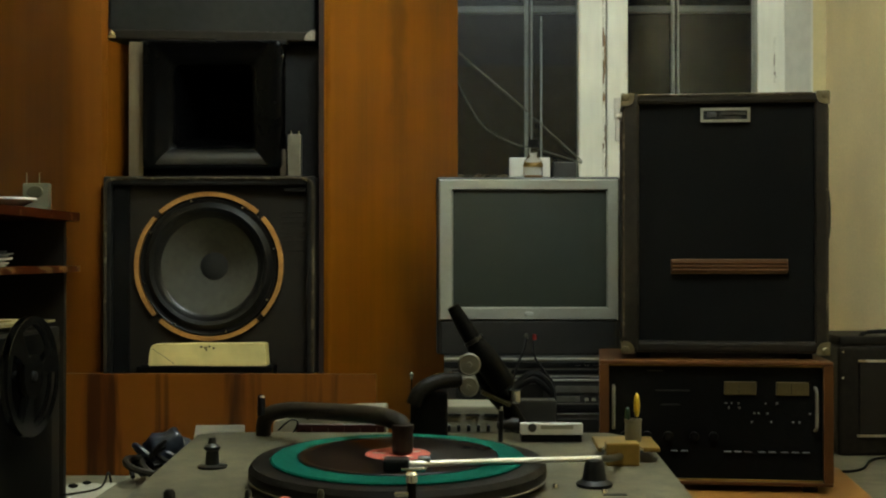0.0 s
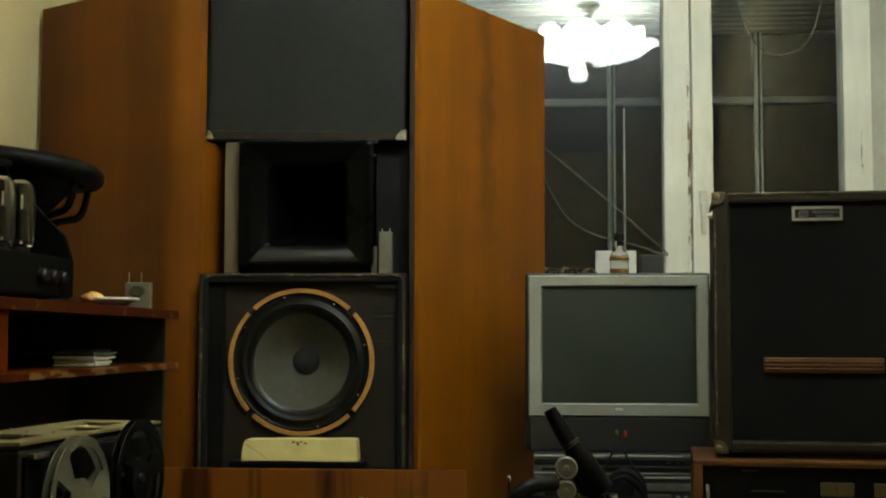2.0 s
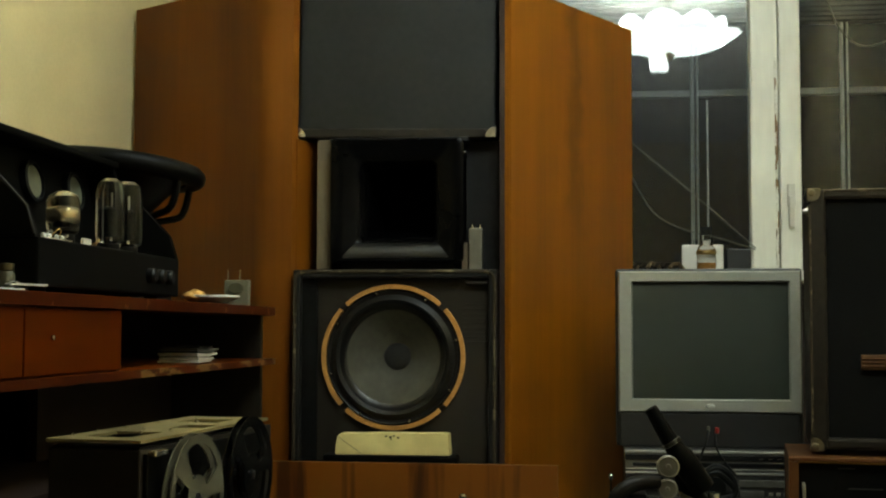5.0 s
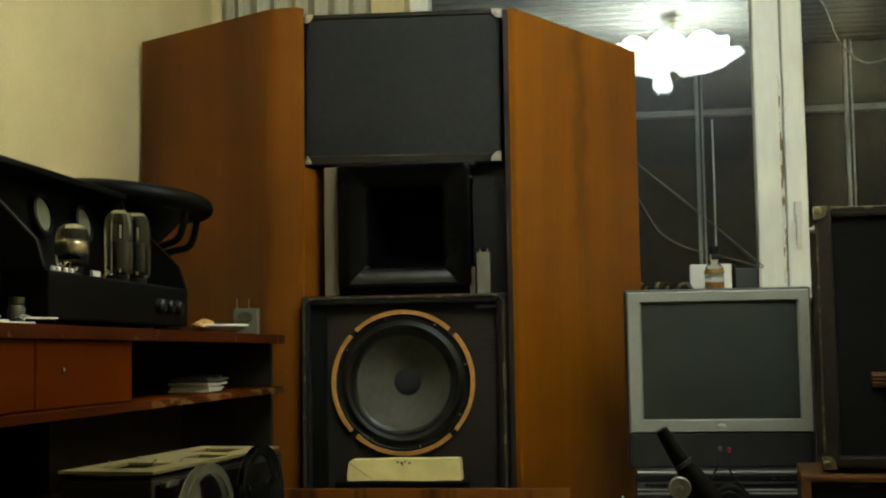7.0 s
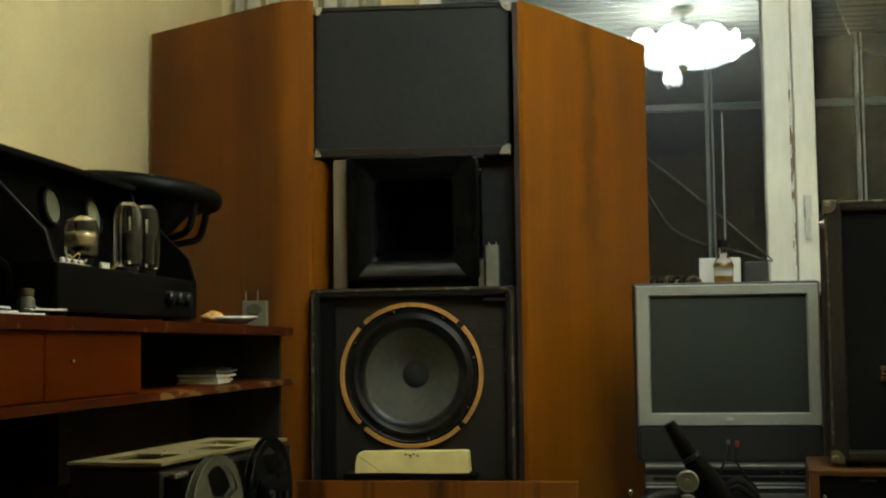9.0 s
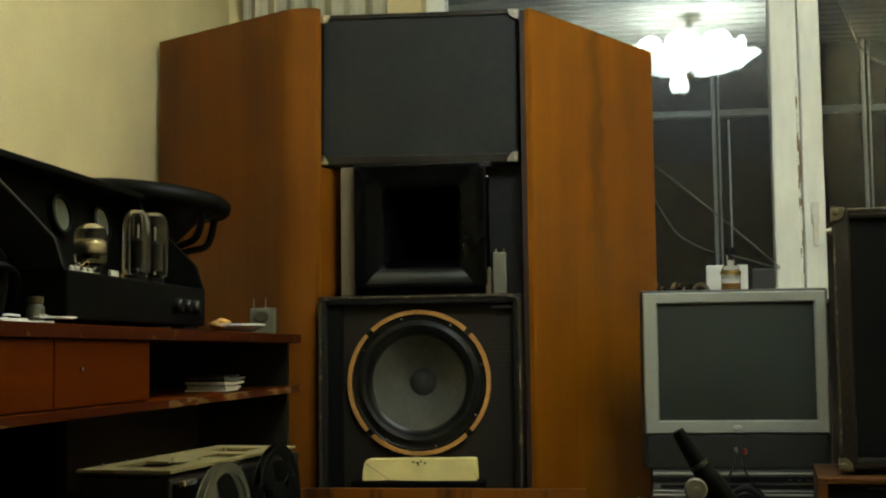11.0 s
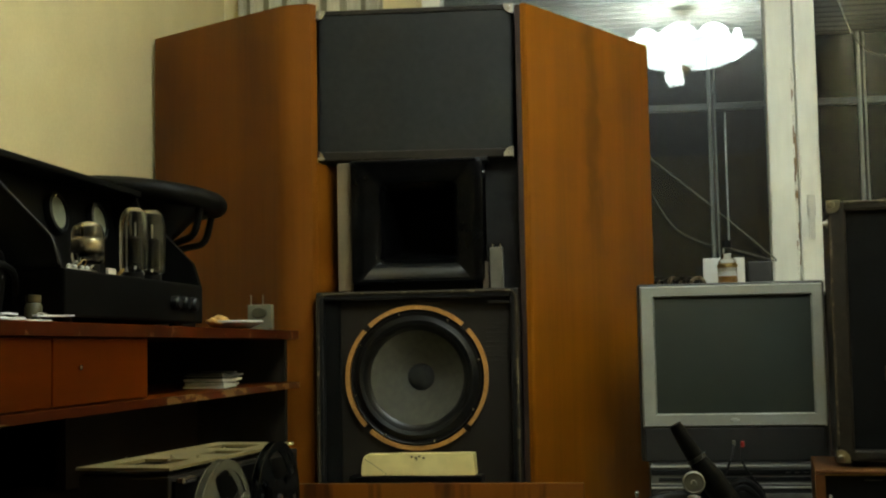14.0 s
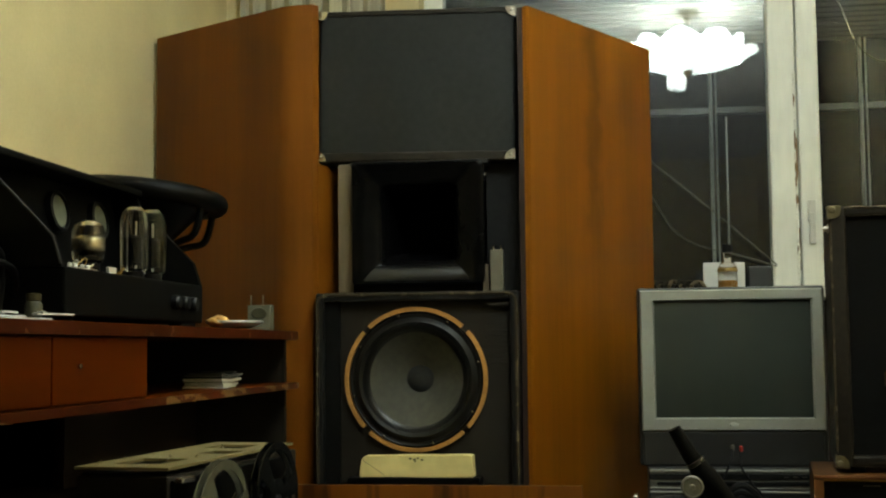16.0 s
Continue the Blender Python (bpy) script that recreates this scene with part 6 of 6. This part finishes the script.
# ---- reel machine below the cabinet ----
st2 = thing("small_stand", "dark wooden stand under the reel machine", "stand", (-0.7, 1.55, 0))
bx("stand_top", (-0.795, -0.50, 1.25, 1.90, 0.84, 0.859), M_DARKWOOD, st2, bevel=0.003)
for x in (-0.79, -0.545):
    for y in (1.26, 1.85):
        bx("leg", (x, x + 0.04, y, y + 0.04, 0, 0.84), M_DARKWOOD, st2, bevel=0.003)
dk = thing("reel_machine", "open reel machine with a cream metal top and two reels", "tape recorder", m=pose(-0.634, 1.341, 0.8595, 0, 0, -6.0), local=True)
bx("case", (-0.132, -0.002, 0.002, 0.47, 0.0, 0.318), M_BAFFLE, dk, "dark brown case", bevel=0.003)
DT = 0.330
for d in ((-0.135, 0.0, 0.0, 0.045), (-0.135, -0.104, 0.045, 0.135), (-0.034, 0.0, 0.045, 0.135), (-0.135, 0.0, 0.135, 0.215), (-0.135, -0.060, 0.215, 0.275),
          (-0.012, 0.0, 0.215, 0.275), (-0.135, 0.0, 0.275, 0.325), (-0.135, -0.100, 0.325, 0.395), (-0.036, 0.0, 0.325, 0.395), (-0.135, 0.0, 0.395, 0.45)):
    bx("plate_strip", (d[0], d[1], d[2], d[3], DT - 0.004, DT), M_DECKTOP, dk, "aged cream metal top")
bx("deck_floor", (-0.128, -0.006, 0.008, 0.43, 0.3185, 0.321), M_BLACK, dk, "dark inside")
for x, y in ((-0.125, 0.05), (-0.126, 0.12), (-0.122, 0.2), (-0.05, 0.10), (-0.07, 0.15), (-0.12, 0.30), (-0.06, 0.31), (-0.03, 0.15), (-0.08, 0.35)):
    turned("stud", [(0.0025, DT), (0.0025, DT + 0.003), (0.0012, DT + 0.004), (0, DT + 0.0042)], Matrix.Translation((x, y, 0)), M_STEEL, dk, "bright stud", 8)
bx("face_plate", (-0.002, 0.004, 0.01, 0.43, 0.02, 0.312), M_MATBLACK, dk, "black face", bevel=0.002)
bx("handle_bracket", (0.004, 0.016, 0.01, 0.05, 0.308, 0.316), M_CHROME, dk, "metal bracket", bevel=0.002)


def reel(y, z, r, material, label):
    ob = turned("reel", [(0, 0.0), (r * 0.34, 0), (r * 0.34, 0.008), (0, 0.008)], facing(0.0235, y, z, RIGHT), M_RUBBER, dk, label, 28)
    for x0 in (0.021, 0.032):
        b = bm_new()
        radii, n_ = (0.1, 0.37, 0.6, 0.85, 1.0), 72
        vs = [[b.verts.new((x0, y + r * q * math.cos(2 * math.pi * i / n_), z + r * q * math.sin(2 * math.pi * i / n_))) for q in radii] for i in range(n_)]
        for i in range(n_):
            for q in range(4):
                if q in (0, 3) or i % 24 < 6:
                    b.faces.new((vs[i][q], vs[(i + 1) % n_][q], vs[(i + 1) % n_][q + 1], vs[i][q + 1]))
        for v in [v for v in b.verts if not v.link_faces]:
            b.verts.remove(v)
        up = bmesh.ops.extrude_face_region(b, geom=b.faces[:])
        bmesh.ops.translate(b, vec=(0.0012, 0, 0), verts=[g for g in up["geom"] if isinstance(g, bmesh.types.BMVert)])
        bmesh.ops.recalc_face_normals(b, faces=b.faces[:])
        part("flange", b, material, ob, label)
    turned("spindle", [(0, 0.0), (r * 0.08, 0), (r * 0.08, 0.036), (0, 0.037)], facing(0.0, y, z, RIGHT), M_GLINT, ob, "", 14)
    return ob


reel(0.105, 0.244, 0.088, M_CLEAR, "smoky clear plastic reel")
reel(0.300, 0.256, 0.086, M_REELB, "black glossy reel")

# ---- things on the window sill ----
bot = thing("small_bottle", "small glass bottle with amber liquid and black cap", "bottle", (0.29, 4.12, 1.526))
SZ = WZ0 + 0.046
bt = turned("glass_body", [(0, 0), (0.030, 0), (0.032, 0.004), (0.032, 0.07), (0.028, 0.082), (0.016, 0.096), (0.014, 0.11), (0.014, 0.125), (0, 0.125)], Matrix.Translation((0.286, 4.12, SZ)), M_BULB, bot, "clear glass", 28)
bt.visible_shadow = False
turned("liquid", [(0, 0.004), (0.028, 0.004), (0.028, 0.030), (0, 0.030)], Matrix.Translation((0.286, 4.12, SZ)), M_AMBER, bt, "amber liquid", 24)
turned("cap", [(0, 0.124), (0.017, 0.124), (0.018, 0.128), (0.017, 0.15), (0, 0.151)], Matrix.Translation((0.286, 4.12, SZ)), M_BLACK, bot, "black cap", 20)
turned("collar", [(0.0325, 0.058), (0.0335, 0.06), (0.0335, 0.068), (0.0325, 0.07)], Matrix.Translation((0.286, 4.12, SZ)), M_BRASS, bot, "brass band", 24)
tagged(bx("white_carton", (0.209, 0.347, 4.17, 4.20, SZ, 1.621), M_CHINA, bevel=0.004), "white carton lying behind the bottle on the sill", "carton")
tagged(bx("dark_tin", (0.36, 0.44, 4.19, 4.25, SZ, 1.608), M_TVDARK, bevel=0.005), "dark tin on the window sill", "tin")
rq = random.Random(8)
for i in range(7):
    x = 0.02 + 0.024 * i
    tagged(part("scrap", tube(bm_new(), [(x, 4.08, SZ + 0.012), (x + 0.01, 4.10, SZ + 0.022 + 0.008 * rq.random()), (x + 0.03, 4.11, SZ + 0.02 + 0.008 * rq.random()), (x + 0.045, 4.09, SZ + 0.008)], 0.007, 6, 3), M_HOSE if i % 3 else M_PALEWOOD, smooth=True), "dried brown scrap on the window sill", "scrap", "dried scraps on the sill")
WY = 4.345
tagged(part("stretched_cord", tube(bm_new(), [(0.02, WY, 2.022), (0.044, WY, 1.998), (0.26, WY, 1.812), (0.472, WY, 1.619)], 0.0027, 6, 4), M_CORD, smooth=True), "pale cord stretched across the window pane", "cord")
tagged(part("window_wire", tube(bm_new(), [(0.03, WY + 0.012, 1.91), (0.07, WY + 0.012, 1.83), (0.129, WY + 0.012, 1.741), (0.226, WY + 0.012, 1.687), (0.35, WY + 0.012, 1.655), (0.472, WY + 0.012, 1.615)], 0.0022, 6, 5), M_CORD, smooth=True), "thin brown wire sagging across the window pane", "wire")
tagged(part("hanging_cable", tube(bm_new(), [(0.74, 4.9, 2.756), (0.80, 4.9, 2.68), (0.864, 4.9, 2.517), (0.960, 4.9, 2.441), (1.082, 4.9, 2.498), (1.15, 4.9, 2.69), (1.17, 4.9, 2.756)], 0.0032, 6, 6), M_CORD, smooth=True), "pale cable hanging in a loop from the balcony ceiling", "cable")
